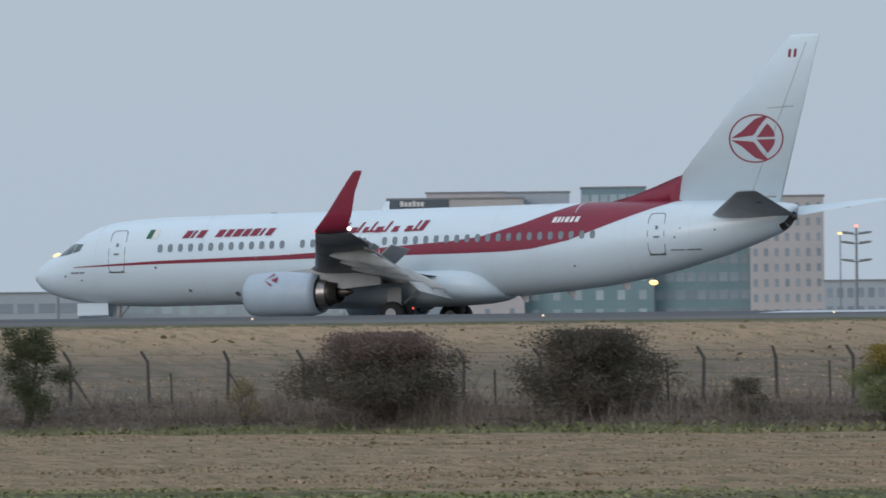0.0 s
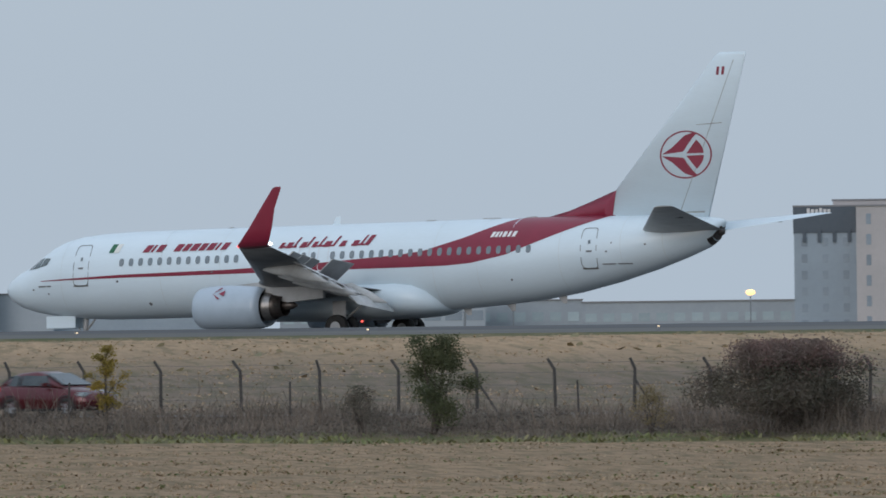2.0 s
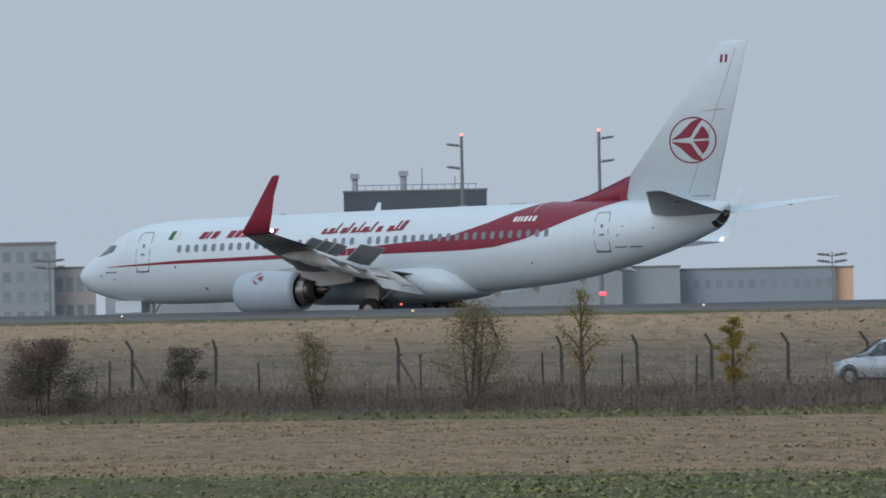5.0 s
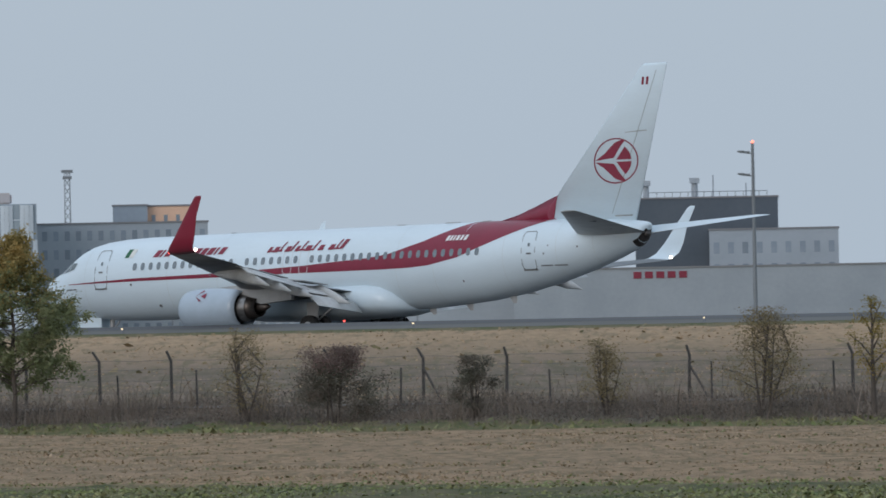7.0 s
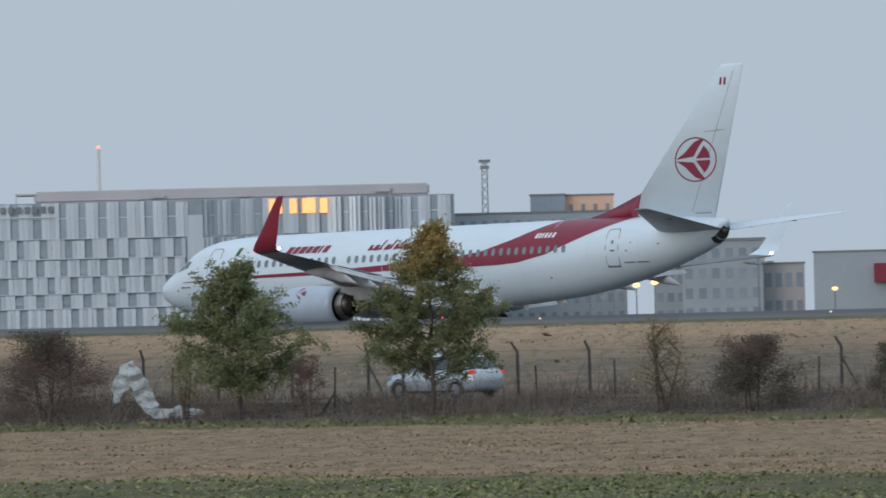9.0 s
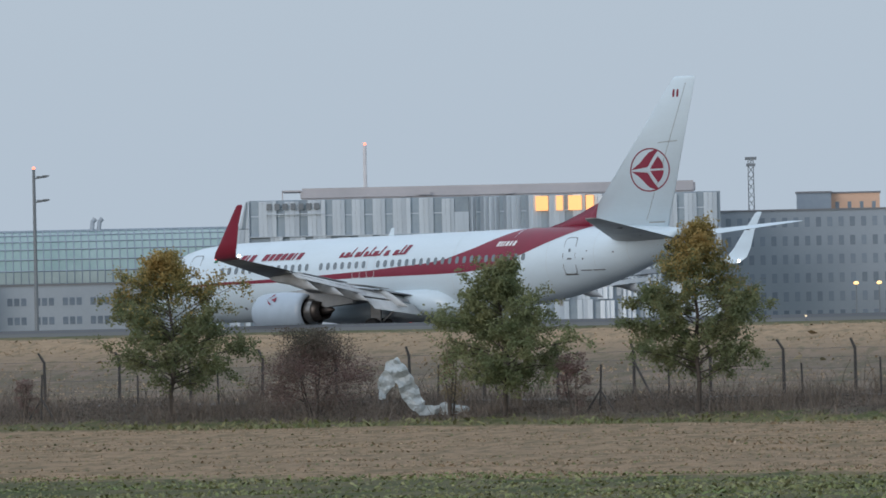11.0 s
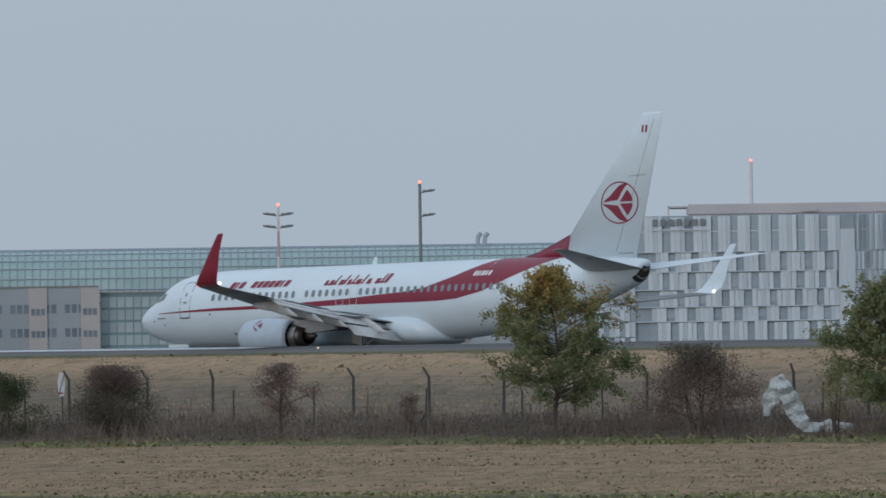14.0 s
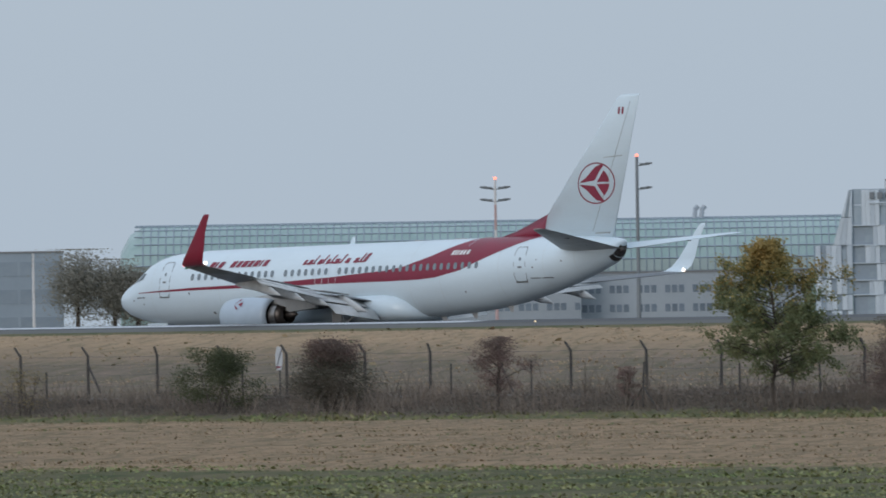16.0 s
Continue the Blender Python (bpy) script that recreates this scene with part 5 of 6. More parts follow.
def build_far():
    # apartment and office cluster
    e, w, h = block("hotel_block", -37.51, -37.24, 0.505, "grey hotel block with dark top storey and white sign", "slate", floors=6, bays=3, fill=0.28, band=(0.0, 0.8))
    bm = bmesh.new()
    box(bm, -w / 2 - 0.1, w / 2 + 0.1, -0.12, 13.9, h - 4.2, h - 0.27)
    part("top_storey", bm, WALLS["dark"], e, "charcoal top storey")
    for k in range(6):
        bm = bmesh.new()
        box(bm, -w / 2 + 2.0 + 0.62 * k, -w / 2 + 2.45 + 0.62 * k, -0.25, -0.13, h - 1.3, h - (0.45 if k in (0, 3) else 0.6), bevel=0.03)
        part("sign_bar", bm, WALLS["white"], e, "white sign bar")
    for k in range(4):
        bm = bmesh.new()
        box(bm, -w / 2 + w * (0.14 + 0.24 * k), -w / 2 + w * (0.14 + 0.24 * k) + 0.5, -0.3, 0.02, h - 5.6, h - 3.6)
        part("dark_fin", bm, WALLS["dark"], e)
    block("apartment_block", -37.24, -36.92, 0.505, "beige apartment block beside the green office", "beige", d=1995, floors=6, bays=3, fill=0.2)
    block("office_block", -36.92, -36.36, 0.455, "green glazed office block with floor bands", "green", floors=6, bays=6, fill=0.35, glass=GLASS_PALE)
    block("roof_house", -37.34, -37.0, 0.53, "grey rooftop plant room on the apartment block", "beige", d=2010, depth=8)
    block("roof_house", -37.0, -36.72, 0.528, "pale rooftop plant room on the office block", "pale", d=2010, depth=8)
    block("office_tower", -36.67, -36.39, 0.545, "green glazed tower with flat roof", "green", d=2012, floors=8, bays=7, fill=0.8, glass=GLASS_PALE)
    block("office_block", -36.36, -35.94, 0.36, "dark green glass office wing", "green", d=2005, floors=5, bays=9, fill=0.8)
    block("apartment_tower", -35.94, -35.62, 0.50, "pale beige apartment tower with balconies", "beige", floors=8, bays=7, fill=0.4)
    block("low_building", -35.62, -34.9, 0.13, "low pale airport building with windows", "pale", floors=2, bays=16)
    # long low terminal pieces
    block("low_terminal", -39.40, -38.85, 0.118, "low grey terminal with a window strip", "pale", d=2040, floors=1, bays=6, band=(0.35, 0.9), fill=0.8)
    block("low_terminal", -39.74, -38.43, 0.112, "long low grey terminal with wide windows", "grey", d=2060, floors=1, bays=17, band=(0.3, 0.85), fill=0.62, glass=GLASS_PALE)
    block("low_terminal", -38.43, -37.51, 0.10, "long low grey terminal with wide windows", "grey", d=2060, floors=1, bays=12, band=(0.3, 0.85), fill=0.62, glass=GLASS_PALE)
    block("warehouse", -40.72, -40.05, 0.15, "low slate warehouse with pale end wall", "slate", d=1990, floors=1, bays=14, band=(0.5, 0.9), fill=0.5)
    block("warehouse_end", -40.05, -39.97, 0.148, "rendered warehouse end with low sunlight in its colour", "warm", d=1992)
    block("hangar", -41.12, -40.72, 0.165, "plain pale grey hangar wall", "pale", d=1985)
    # dark control block with roof gear
    e, w, h = block("dark_block", -42.17, -41.55, 0.515, "charcoal windowless block with roof pipes and rail", "dark", d=2020, bottom=0.12)
    for x, hh, r in ((-w * 0.42, 2.6, 0.5), (-w * 0.08, 2.9, 0.55), (w * 0.05, 3.3, 0.12), (w * 0.28, 2.0, 0.1)):
        bm = bmesh.new()
        tube(bm, (x, 3, h - 0.3), (x, 3, h + hh), r, r * 0.9, 10)
        if r > 0.3:
            box(bm, x - r * 1.4, x + r * 1.4, 2, 4, h + hh - 0.8, h + hh)
        part("roof_pipe", bm, WALLS["pale"], e)
    for k in range(16):
        bm = bmesh.new()
        tube(bm, (-w * 0.4 + w * 0.055 * k, 0.4, h), (-w * 0.4 + w * 0.055 * k, 0.4, h + 0.75), 0.04, 0.04, 4)
        part("rail_post", bm, STEEL, e)
    bm = bmesh.new()
    tube(bm, (-w * 0.4, 0.4, h + 0.75), (w * 0.43, 0.4, h + 0.75), 0.05, 0.05, 4)
    part("rail", bm, STEEL, e)
    block("annex", -41.85, -41.29, 0.375, "white annex with a grey roof and rows of windows", "pale", d=2005, floors=3, bays=9, fill=0.4, band=(0.25, 0.95))
    e, w, h = block("service_wall", -42.70, -40.97, 0.215, "long plain pale grey service building", "grey", d=1980)
    for i in range(5):
        bm = bmesh.new()
        box(bm, -w * 0.2 + i * 1.7, -w * 0.2 + i * 1.7 + 1.2, -0.1, 0.02, h - 1.7, h - 0.7)
        part("sign_bar", bm, RED, e, "red sign bar")
    block("white_depot", -43.21, -42.70, 0.255, "white depot with red sign panel", "pale", d=1990)
    e, w = place_far("wall_sign", -42.95, -42.84, 1985)
    tagged(e, "red and dark wall sign panel on the depot", "sign")
    bm = bmesh.new()
    box(bm, -w / 2, w / 2, 3.6, 4.9, 5.6, 8.4)
    part("panel", bm, RED, e)
    block("office", -43.90, -43.26, 0.20, "grey distant terminal with warm window rows", "grey", d=2010, floors=3, bays=14, fill=0.6)
    block("office", -43.76, -43.42, 0.32, "grey and beige office with ribbon windows", "beige", d=2025, floors=5, bays=9, fill=0.75)
    block("grey_block", -44.43, -44.28, 0.53, "grey block behind the patterned facade", "slate", d=2050, depth=10)
    block("lit_block", -44.28, -44.07, 0.526, "rendered block with low warm sunlight in its colour", "warm", d=2052, depth=10, floors=5, bays=4, fill=0.3)
    block("mid_wing", -44.80, -44.02, 0.455, "pale lower wing with dark upper windows", "pale", d=2035, floors=6, bays=16, fill=0.45)

    # patterned facade: staggered pale panels and dark windows in bands
    az0, az1 = -46.802, -44.76
    e, w = place_far("panel_facade_building", az0, az1, FAR)
    tagged(e, "hotel-like building with staggered pale ribbed metal panels", "building")
    H = EYE + FAR * math.tan(radians(0.541)) - BASE

    def along(az):
        return FAR * radians(az - (az0 + az1) / 2)
    bow0, bow1 = along(-45.85), along(-44.98)

    def bulge(x):
        """How far the front swells towards the field, and its turn."""
        if not bow0 < x < bow1:
            return 0.0, 0.0
        u = 2 * (x - bow0) / (bow1 - bow0) - 1
        return 5.0 * (1 - u * u), math.atan(-5.0 * 4 * u / (bow1 - bow0))
    bm = bmesh.new()
    front = [-w / 2] + [bow0 + (bow1 - bow0) * k / 24 for k in range(25)] + [w / 2]
    loft(bm, [[(x, -bulge(x)[0], z) for x in front] + [(w / 2, 30, z), (-w / 2, 30, z)] for z in (0, H)])
    part("wall", bm, WALLS["slate"], e)
    R = EYE + FAR * math.tan(radians(0.592)) - BASE
    bm = bmesh.new()
    box(bm, along(-46.58), w / 2 - 3.6, 6, 26, H, R, bevel=0.3)
    box(bm, along(-46.66), along(-46.58), 6, 26, R - 0.5, R - 0.25)
    box(bm, along(-46.66), along(-46.655), 6, 6.3, H, R - 0.25)
    for az, ln, up in ((-46.07, 2.0, 0.9), (-46.15, 1.0, 0.3), (-45.70, 1.6, 0.6), (-45.1, 2.4, 1.2)):
        box(bm, along(az), along(az) + ln, 5.4, 6.2, H + up * 0.5, H + up, bevel=0.05)
    part("roof_storey", bm, WALLS["warm_grey"], e, "set-back warm grey roof storey")
    panel_mats = [mat("facade_panel_pale", (0.62, 0.68, 0.735), 0.42, 0.25, (0.54, 0.60, 0.66), 0.8, 0.9, 3, stretch=(3, 1, 0.3), random_tint=0.10),
                  mat("facade_panel_grey", (0.53, 0.59, 0.65), 0.42, 0.25, (0.46, 0.52, 0.58), 0.8, 0.9, 3, stretch=(3, 1, 0.3), random_tint=0.10)]
    # slot glass kept pale and low in contrast, with haze in its colour
    slot = mat("hazed_slot_glass", (0.26, 0.315, 0.365), 0.25, 0.0, (0.33, 0.385, 0.43), 0.4, 0.9, 2, random_tint=0.25)
    rng = random.Random(11)
    levels = [H, H - 5.5, H - 8.5, H - 11.2, H - 13.8, H - 16.0, 0.0]

    def piece(name, x, z, pw, ph, depth, material):
        off, turn = bulge(x)
        ob = new(name, unit_pane(pw, ph, depth, material))
        ob.parent, ob.location, ob.rotation_euler = e, (x, -off, z), (0, 0, turn)
        return ob
    for j in range(6):
        zt, zb = levels[j], levels[j + 1]
        x = -w / 2 + (0.3, 1.9, 0.7, 2.6, 1.2, 2.2)[j]
        while x < w / 2 - 0.6:
            # one slot of glass, then a bay of ribs whose foot hangs a little higher or lower
            sw = rng.choice((1.05, 1.15, 1.25))
            if not along(-45.92) < x < bow0:
                drop = 0.0 if j == 0 else rng.uniform(0.3, 0.9)
                piece("window", x + sw / 2, (zt + zb + drop * 0.2) / 2, sw, zt - zb - 0.2 - drop, 0.06, slot)
                if j == 0:
                    piece("transom", x + sw / 2, zt - 2.4, sw, 0.14, 0.12, panel_mats[0])
            x += sw
            bay = rng.choice((1.9, 2.2, 2.4, 2.7))
            ribs = 3 if bay < 2.5 else 4
            hang = rng.uniform(-0.22, 0.12)
            for k in range(ribs):
                cx = x + bay * (k + 0.5) / ribs
                if cx < w / 2 - 0.2 and not along(-45.92) < cx < bow0:
                    piece("panel", cx, (zt + zb + hang) / 2, bay / ribs - 0.03, zt - zb - 0.12 + hang, (0.28, 0.42, 0.34, 0.48)[(k + j) % 4], panel_mats[(k * 5 + j) % 3 == 1])
            x += bay
        for xa, xb in ((-w / 2, along(-45.92)), (bow1, w / 2)):
            bm = bmesh.new()
            box(bm, xa, xb, -0.5, 0.0, zb - 0.06, zb + 0.08)
            part("floor_ledge", bm, panel_mats[1], e)
    # dark recess between the flat and the bowed front
    bm = bmesh.new()
    box(bm, along(-45.92), bow0, -0.25, 0.02, 0, H - 2.3)
    part("recess", bm, panel_mats[1], e, "grey recess between the two fronts")
    bm = bmesh.new()
    box(bm, along(-45.92), bow0, -0.12, 0.02, H - 2.3, H)
    part("recess_glass", bm, slot, e)
    # name sign on the roof edge, as bars
    for k in range(7):
        bm = bmesh.new()
        box(bm, along(-46.725) + 1.2 * k, along(-46.725) + 1.2 * k + 0.8, -0.75, -0.62, H - 1.5, H - 0.5, bevel=0.05)
        part("sign_bar", bm, STEEL, e, "grey sign bar on a rail")
    bm = bmesh.new()
    box(bm, along(-46.73), along(-46.48), -0.7, -0.5, H - 2.2, H - 2.05)
    part("sign_rail", bm, panel_mats[0], e)
    # orange emission stands in for the low sun mirrored in four panes
    sunset = glow("sun_glint_pane", (1.0, 0.47, 0.18), 0.95)
    for az, pw in ((-45.535, 1.8), (-45.458, 1.0), (-45.39, 2.0), (-45.325, 1.1)):
        ob = piece("window", along(az), H - 1.35, pw, 2.2, 0.62, sunset)
        ob["label"] = "window pane with added orange glow of mirrored sunset"
    # slanting left end
    e, w = place_far("slanted_wing", -46.99, -46.86, FAR)
    tagged(e, "slanted pale panelled end of the facade building", "building")

    def edge(az):
        return FAR * radians(az + 46.925)
    step = H - 8.4
    bm = bmesh.new()
    right = edge(-46.804)
    loft(bm, [[(edge(-46.885), y, step), (right, y, step), (right, y, H - 0.1), (edge(-46.815), y, H - 0.1)] for y in (0.2, 20)])
    loft(bm, [[(edge(-46.945), y, 0), (right, y, 0), (right, y, step), (edge(-46.965), y, step)] for y in (0.1, 20)])
    part("wall", bm, WALLS["slate"], e)

    def brow(z):
        """The leaning edge of the upper part."""
        return edge(-46.885) + (edge(-46.815) - edge(-46.885)) * (z - step) / (H - step)
    for za, zb in ((step, step + 4.2), (step + 4.2, H - 0.1)):
        for k in range(3):
            quad = [(brow(z) + (right - brow(z)) * q + g, z) for z, q, g in ((za, k / 3, 0.02), (za, (k + 1) / 3, -0.02), (zb - 0.1, (k + 1) / 3, -0.02), (zb - 0.1, k / 3, 0.02))]
            bm = bmesh.new()
            loft(bm, [[(x, y, z) for x, z in quad] for y in (-0.25 - 0.1 * (k % 2), 0.22)])
            part("panel", bm, slot if k == 1 and za > step else panel_mats[k % 2], e)
    for j, (za, zb) in enumerate(((0, 2.2), (2.2, 4.6), (4.6, 7.0), (7.0, step))):
        xs = [edge(-46.963) + (right - edge(-46.963)) * k / 7 for k in range(8)]
        for k in range(7):
            glassy = k in ((2, 5), (1, 4), (3, 6), (1, 5))[j]
            bm = bmesh.new()
            box(bm, xs[k] + 0.02, xs[k + 1] - 0.02, -0.1 if glassy else -0.25 - 0.1 * ((k + j) % 2), 0.12, za + 0.05, zb - 0.08 - (0.6 if glassy else 0))
            part("window" if glassy else "panel", bm, slot if glassy else panel_mats[(k + j) % 2], e)

    # glazed terminal with a barrel roof
    az0, az1, d = -49.97, -46.80, 2080.0
    e, w = place_far("glass_terminal", az0, az1, d)
    tagged(e, "long terminal with green-tinted barrel glass roof", "terminal")
    top = EYE + d * math.tan(radians(0.432)) - BASE
    low = EYE + d * math.tan(radians(0.20)) - BASE
    arc = [(12.0 * (1 - math.cos(radians(q))), low + (top - low) * math.sin(radians(q))) for q in (0, 14, 27, 40, 52, 65, 78, 90)]
    bm = bmesh.new()
    rings = []
    for x, squash in [(-w / 2 - 0.2, 0.55), (-w / 2 + 1.2, 0.85), (-w / 2 + 3.4, 1.0), (w / 2, 1.0)]:
        rings.append([(x, y, low + (z - low) * squash) for y, z in arc] + [(x, 26, low + (top - low) * squash), (x, 26, 0), (x, 0, 0)])
    loft(bm, rings)
    part("glazing", bm, mat("green_roof_glass", (0.26, 0.37, 0.355), 0.25, 0, (0.34, 0.45, 0.43), 0.1, 0.9, 0.8), e, "green-tinted glass", False)
    for k in range(int(w / 1.2)):
        x = -w / 2 + 3.4 + 1.2 * k
        if x > w / 2:
            break
        key = "mullion"
        if key not in box_cache:
            bm = bmesh.new()
            for (ya, za), (yb, zb) in zip(arc, arc[1:]):
                tube(bm, (0, ya - 0.05, za), (0, yb - 0.05, zb + 0.03), 0.1, 0.1, 4)
            tube(bm, (0, -0.3, low), (0, -0.3, low + 1.95), 0.1, 0.1, 4)
            me = bpy.data.meshes.new("mullion")
            bm.to_mesh(me)
            bm.free()
            me.materials.append(WALLS["slate"])
            box_cache[key] = me
        ob = new("mullion", box_cache[key])
        ob.parent, ob.location = e, (x, 0, 0)
    for y, z in arc:
        bm = bmesh.new()
        tube(bm, (-w / 2 + 2, y - 0.06, z + 0.02), (w / 2, y - 0.06, z + 0.02), 0.12, 0.12, 4)
        part("purlin", bm, WALLS["slate"], e)
    sx = d * radians(-47.46 - (az0 + az1) / 2)
    for off in (-0.55, 0.55):
        bm = bmesh.new()
        tube(bm, (sx + off - 0.5, 9.0, top - 3.0), (sx + off, 10.5, top + 1.3), 0.38, 0.34, 10)
        tube(bm, (sx + off, 10.5, top + 1.28), (sx + off + 0.4, 10.7, top + 1.75), 0.36, 0.40, 10)
        part("roof_stack", bm, WALLS["pale"], e, "pale leaning roof stack")
    bm = bmesh.new()
    box(bm, -w / 2 + 4, w / 2, -0.25, -0.1, low + 0.1, low + 1.9)
    part("white_band", bm, mat("pale_band_glass", (0.42, 0.50, 0.49), 0.3, 0, (0.34, 0.42, 0.41), 0.2, 0.9, 1), e, "pale glazed band under the roof")
    e, w, h = block("cargo_office", -49.75, -49.13, 0.275, "grey office with beige stair piers and small windows", "grey", d=2030, floors=2, bays=21, fill=0.74, band=(0.22, 0.9), group=3, tall=0.36, glass=OFFICE_GLASS)
    for az in (-49.39, -49.165):
        x = 2030 * radians(az + 49.44)
        bm = bmesh.new()
        box(bm, x - 1.4, x + 1.4, -0.3, 0.1, 0, h - 0.3)
        part("pier", bm, WALLS["beige"], e, "beige rendered pier")
        for zf in (0.35, 0.65):
            for k in (-1, 0, 1):
                ob = new("window", unit_pane(0.6, 1.0, 0.05, OFFICE_GLASS))
                ob.parent, ob.location = e, (x + k * 0.75, -0.3, h * zf)
    e, w, h = block("glass_wing", -49.12, -48.62, 0.245, "teal glazed office wing with a fine grid", "green", d=2032, floors=5, bays=14, fill=0.86, glass=GLASS_PALE, tall=0.8)
    block("cargo_office", -48.62, -47.98, 0.225, "long grey office with windows in groups of three", "grey", d=2030, floors=2, bays=21, fill=0.74, band=(0.22, 0.9), group=3, tall=0.36, glass=OFFICE_GLASS)
    block("cargo_office", -47.98, -46.99, 0.20, "long pale office with windows in groups of three", "pale", d=2036, floors=2, bays=33, fill=0.74, band=(0.2, 0.92), group=3, tall=0.40, glass=OFFICE_GLASS)
    block("upper_office", -48.55, -48.0, 0.275, "grey upper storey set back on the office", "slate", d=2045, depth=8)
    block("blue_office", -50.80, -50.22, 0.33, "dark blue-grey office with ribbon windows", "slate", d=2000, floors=3, bays=3, fill=0.94, glass=GLASS_DARK)
    block("office", -43.78, -43.43, 0.315, "grey office with beige stair tower", "grey", d=1990, floors=4, bays=6, fill=0.55)
    block("low_building", -43.43, -43.25, 0.21, "low beige building beside the office", "beige", d=1995, floors=2, bays=4)

    # masts
    red_lamp = glow("obstruction_lamp", (1.0, 0.22, 0.14), 2.2)
    white_paint, red_paint = WALLS["white"], mat("mast_red_paint", (0.56, 0.38, 0.37), 0.7)

    def mast(az, top, d, arms, sidew, label, r=0.28, striped=False, lamp=True, paint=None):
        e, _ = place_far("light_mast", az, az, d)
        tagged(e, label, "mast", "floodlight masts")
        h = EYE + d * math.tan(radians(top)) - BASE
        n = 6 if striped else 1
        for k in range(n):
            bm = bmesh.new()
            tube(bm, (0, 0, h * k / n), (0, 0, h * (k + 1) / n), r * (1.2 - 0.4 * k / n), r * (1.2 - 0.4 * (k + 1) / n), 10)
            part("mast_pole", bm, (white_paint if k % 2 else red_paint) if striped else (paint or STEEL), e)
        for f in arms:
            bm = bmesh.new()
            z = h - f
            for sd in sidew:
                tube(bm, (0, 0, z - 0.25), (sd * 2.0, 0, z), 0.09, 0.09, 5)
                box(bm, sd * 0.9 - 0.5, sd * 0.9 + 0.5, -0.3, 0.3, z - 0.1, z + 0.15)
                box(bm, sd * 1.75 - 0.5, sd * 1.75 + 0.5, -0.3, 0.3, z, z + 0.25)
            part("floodlight_arm", bm, STEEL, e)
        if lamp:
            bm = bmesh.new()
            bmesh.ops.create_icosphere(bm, subdivisions=2, radius=0.24, matrix=Matrix.Translation((0, 0, h + 0.2)))
            part("obstruction_lamp", bm, red_lamp, e)
    mast(-41.655, 0.742, 1940, (1.3, 4.6), (-1,), "grey floodlight mast with red lamp on top")
    mast(-41.06, 0.750, 1940, (0.9, 4.3), (1,), "grey floodlight mast with red lamp on top")
    mast(-47.73, 0.697, 1940, (1.1, 4.6), (1,), "grey floodlight mast with red lamp on top")
    mast(-48.345, 0.608, 1935, (1.2, 3.0), (-1, 1), "red and white floodlight mast with lamp on top", 0.22, True)
    mast(-35.48, 0.355, 1935, (0.8, 2.2, 4.8), (-1, 1), "grey floodlight mast with several arms", 0.2)
    mast(-43.45, 0.25, 1940, (0.4, 1.4), (-1, 1), "thin pole with short cross arms", 0.12, False, False)
    mast(-40.06, 0.21, 1960, (0.4, 1.4), (-1, 1), "thin pole with short cross arms", 0.12, False, False)
    mast(-46.295, 0.772, 2036, (), (), "slim white pole with a red lamp behind the facade building", 0.34, False, True, WALLS["white"])
    mast(-50.35, 0.32, 1900, (), (), "slim pale lamp pole beside the office", 0.2, False, False, white_paint)
    # lattice tower
    e, _ = place_far("lattice_tower", -44.625, -44.625, 2040)
    tagged(e, "slim steel lattice tower with antennas", "tower")
    z0, z1 = 8.0, EYE + 2040 * math.tan(radians(0.682)) - BASE
    for sx in (-1, 1):
        for sy in (-1, 1):
            bm = bmesh.new()
            tube(bm, (sx * 0.55, sy * 0.55, 0), (sx * 0.4, sy * 0.4, z1), 0.09, 0.07, 5)
            part("leg", bm, STEEL, e)
    for k in range(14):
        za, zb = z0 + (z1 - z0) * k / 14, z0 + (z1 - z0) * (k + 1) / 14
        bm = bmesh.new()
        for sy in (-0.45, 0.45):
            tube(bm, (-0.45, sy, za), (0.45, sy, zb), 0.05, 0.05, 4)
            tube(bm, (0.45, sy, za), (-0.45, sy, zb), 0.05, 0.05, 4)
        part("bracing", bm, STEEL, e)
    for x, z, w2 in ((0.0, z1, 0.9), (0.0, z1 - 1.0, 0.7), (0.0, z0 + 8.7, 0.9)):
        bm = bmesh.new()
        box(bm, x - w2, x + w2, -0.6, 0.6, z - 0.35, z + 0.1)
        part("antenna", bm, STEEL, e)
    # lamps alight on the apron
    amber = glow("sodium_lamp", (1.0, 0.62, 0.24), 1.8)
    pink = glow("red_stop_lamp", (1.0, 0.12, 0.16), 1.0)
    for az, el, r, m in ((-39.572, 0.153, 0.62, amber), (-38.728, 0.147, 0.55, amber), (-38.941, 0.272, 0.42, amber), (-37.701, 0.131, 0.55, amber), (-36.359, 0.127, 0.5, amber), (-38.936, 0.278, 0.3, amber), (-41.055, 0.048, 0.45, pink), (-35.55, 0.33, 0.25, amber), (-43.12, 0.09, 0.35, amber), (-44.18, 0.13, 0.3, amber), (-44.08, 0.13, 0.3, amber), (-43.98, 0.125, 0.42, amber), (-43.9, 0.135, 0.42, amber)):
        d = 1900.0
        e, _ = place_far("apron_lamp", az, az, d)
        tagged(e, "lit amber apron lamp on a pole" if m is amber else "lit red apron lamp on a pole", "lamp", "apron lamps")
        h = EYE + d * math.tan(radians(el)) - BASE
        bm = bmesh.new()
        tube(bm, (0, 0, 0), (0, 0, h - r), 0.12, 0.1, 6)
        part("pole", bm, STEEL, e)
        bm = bmesh.new()
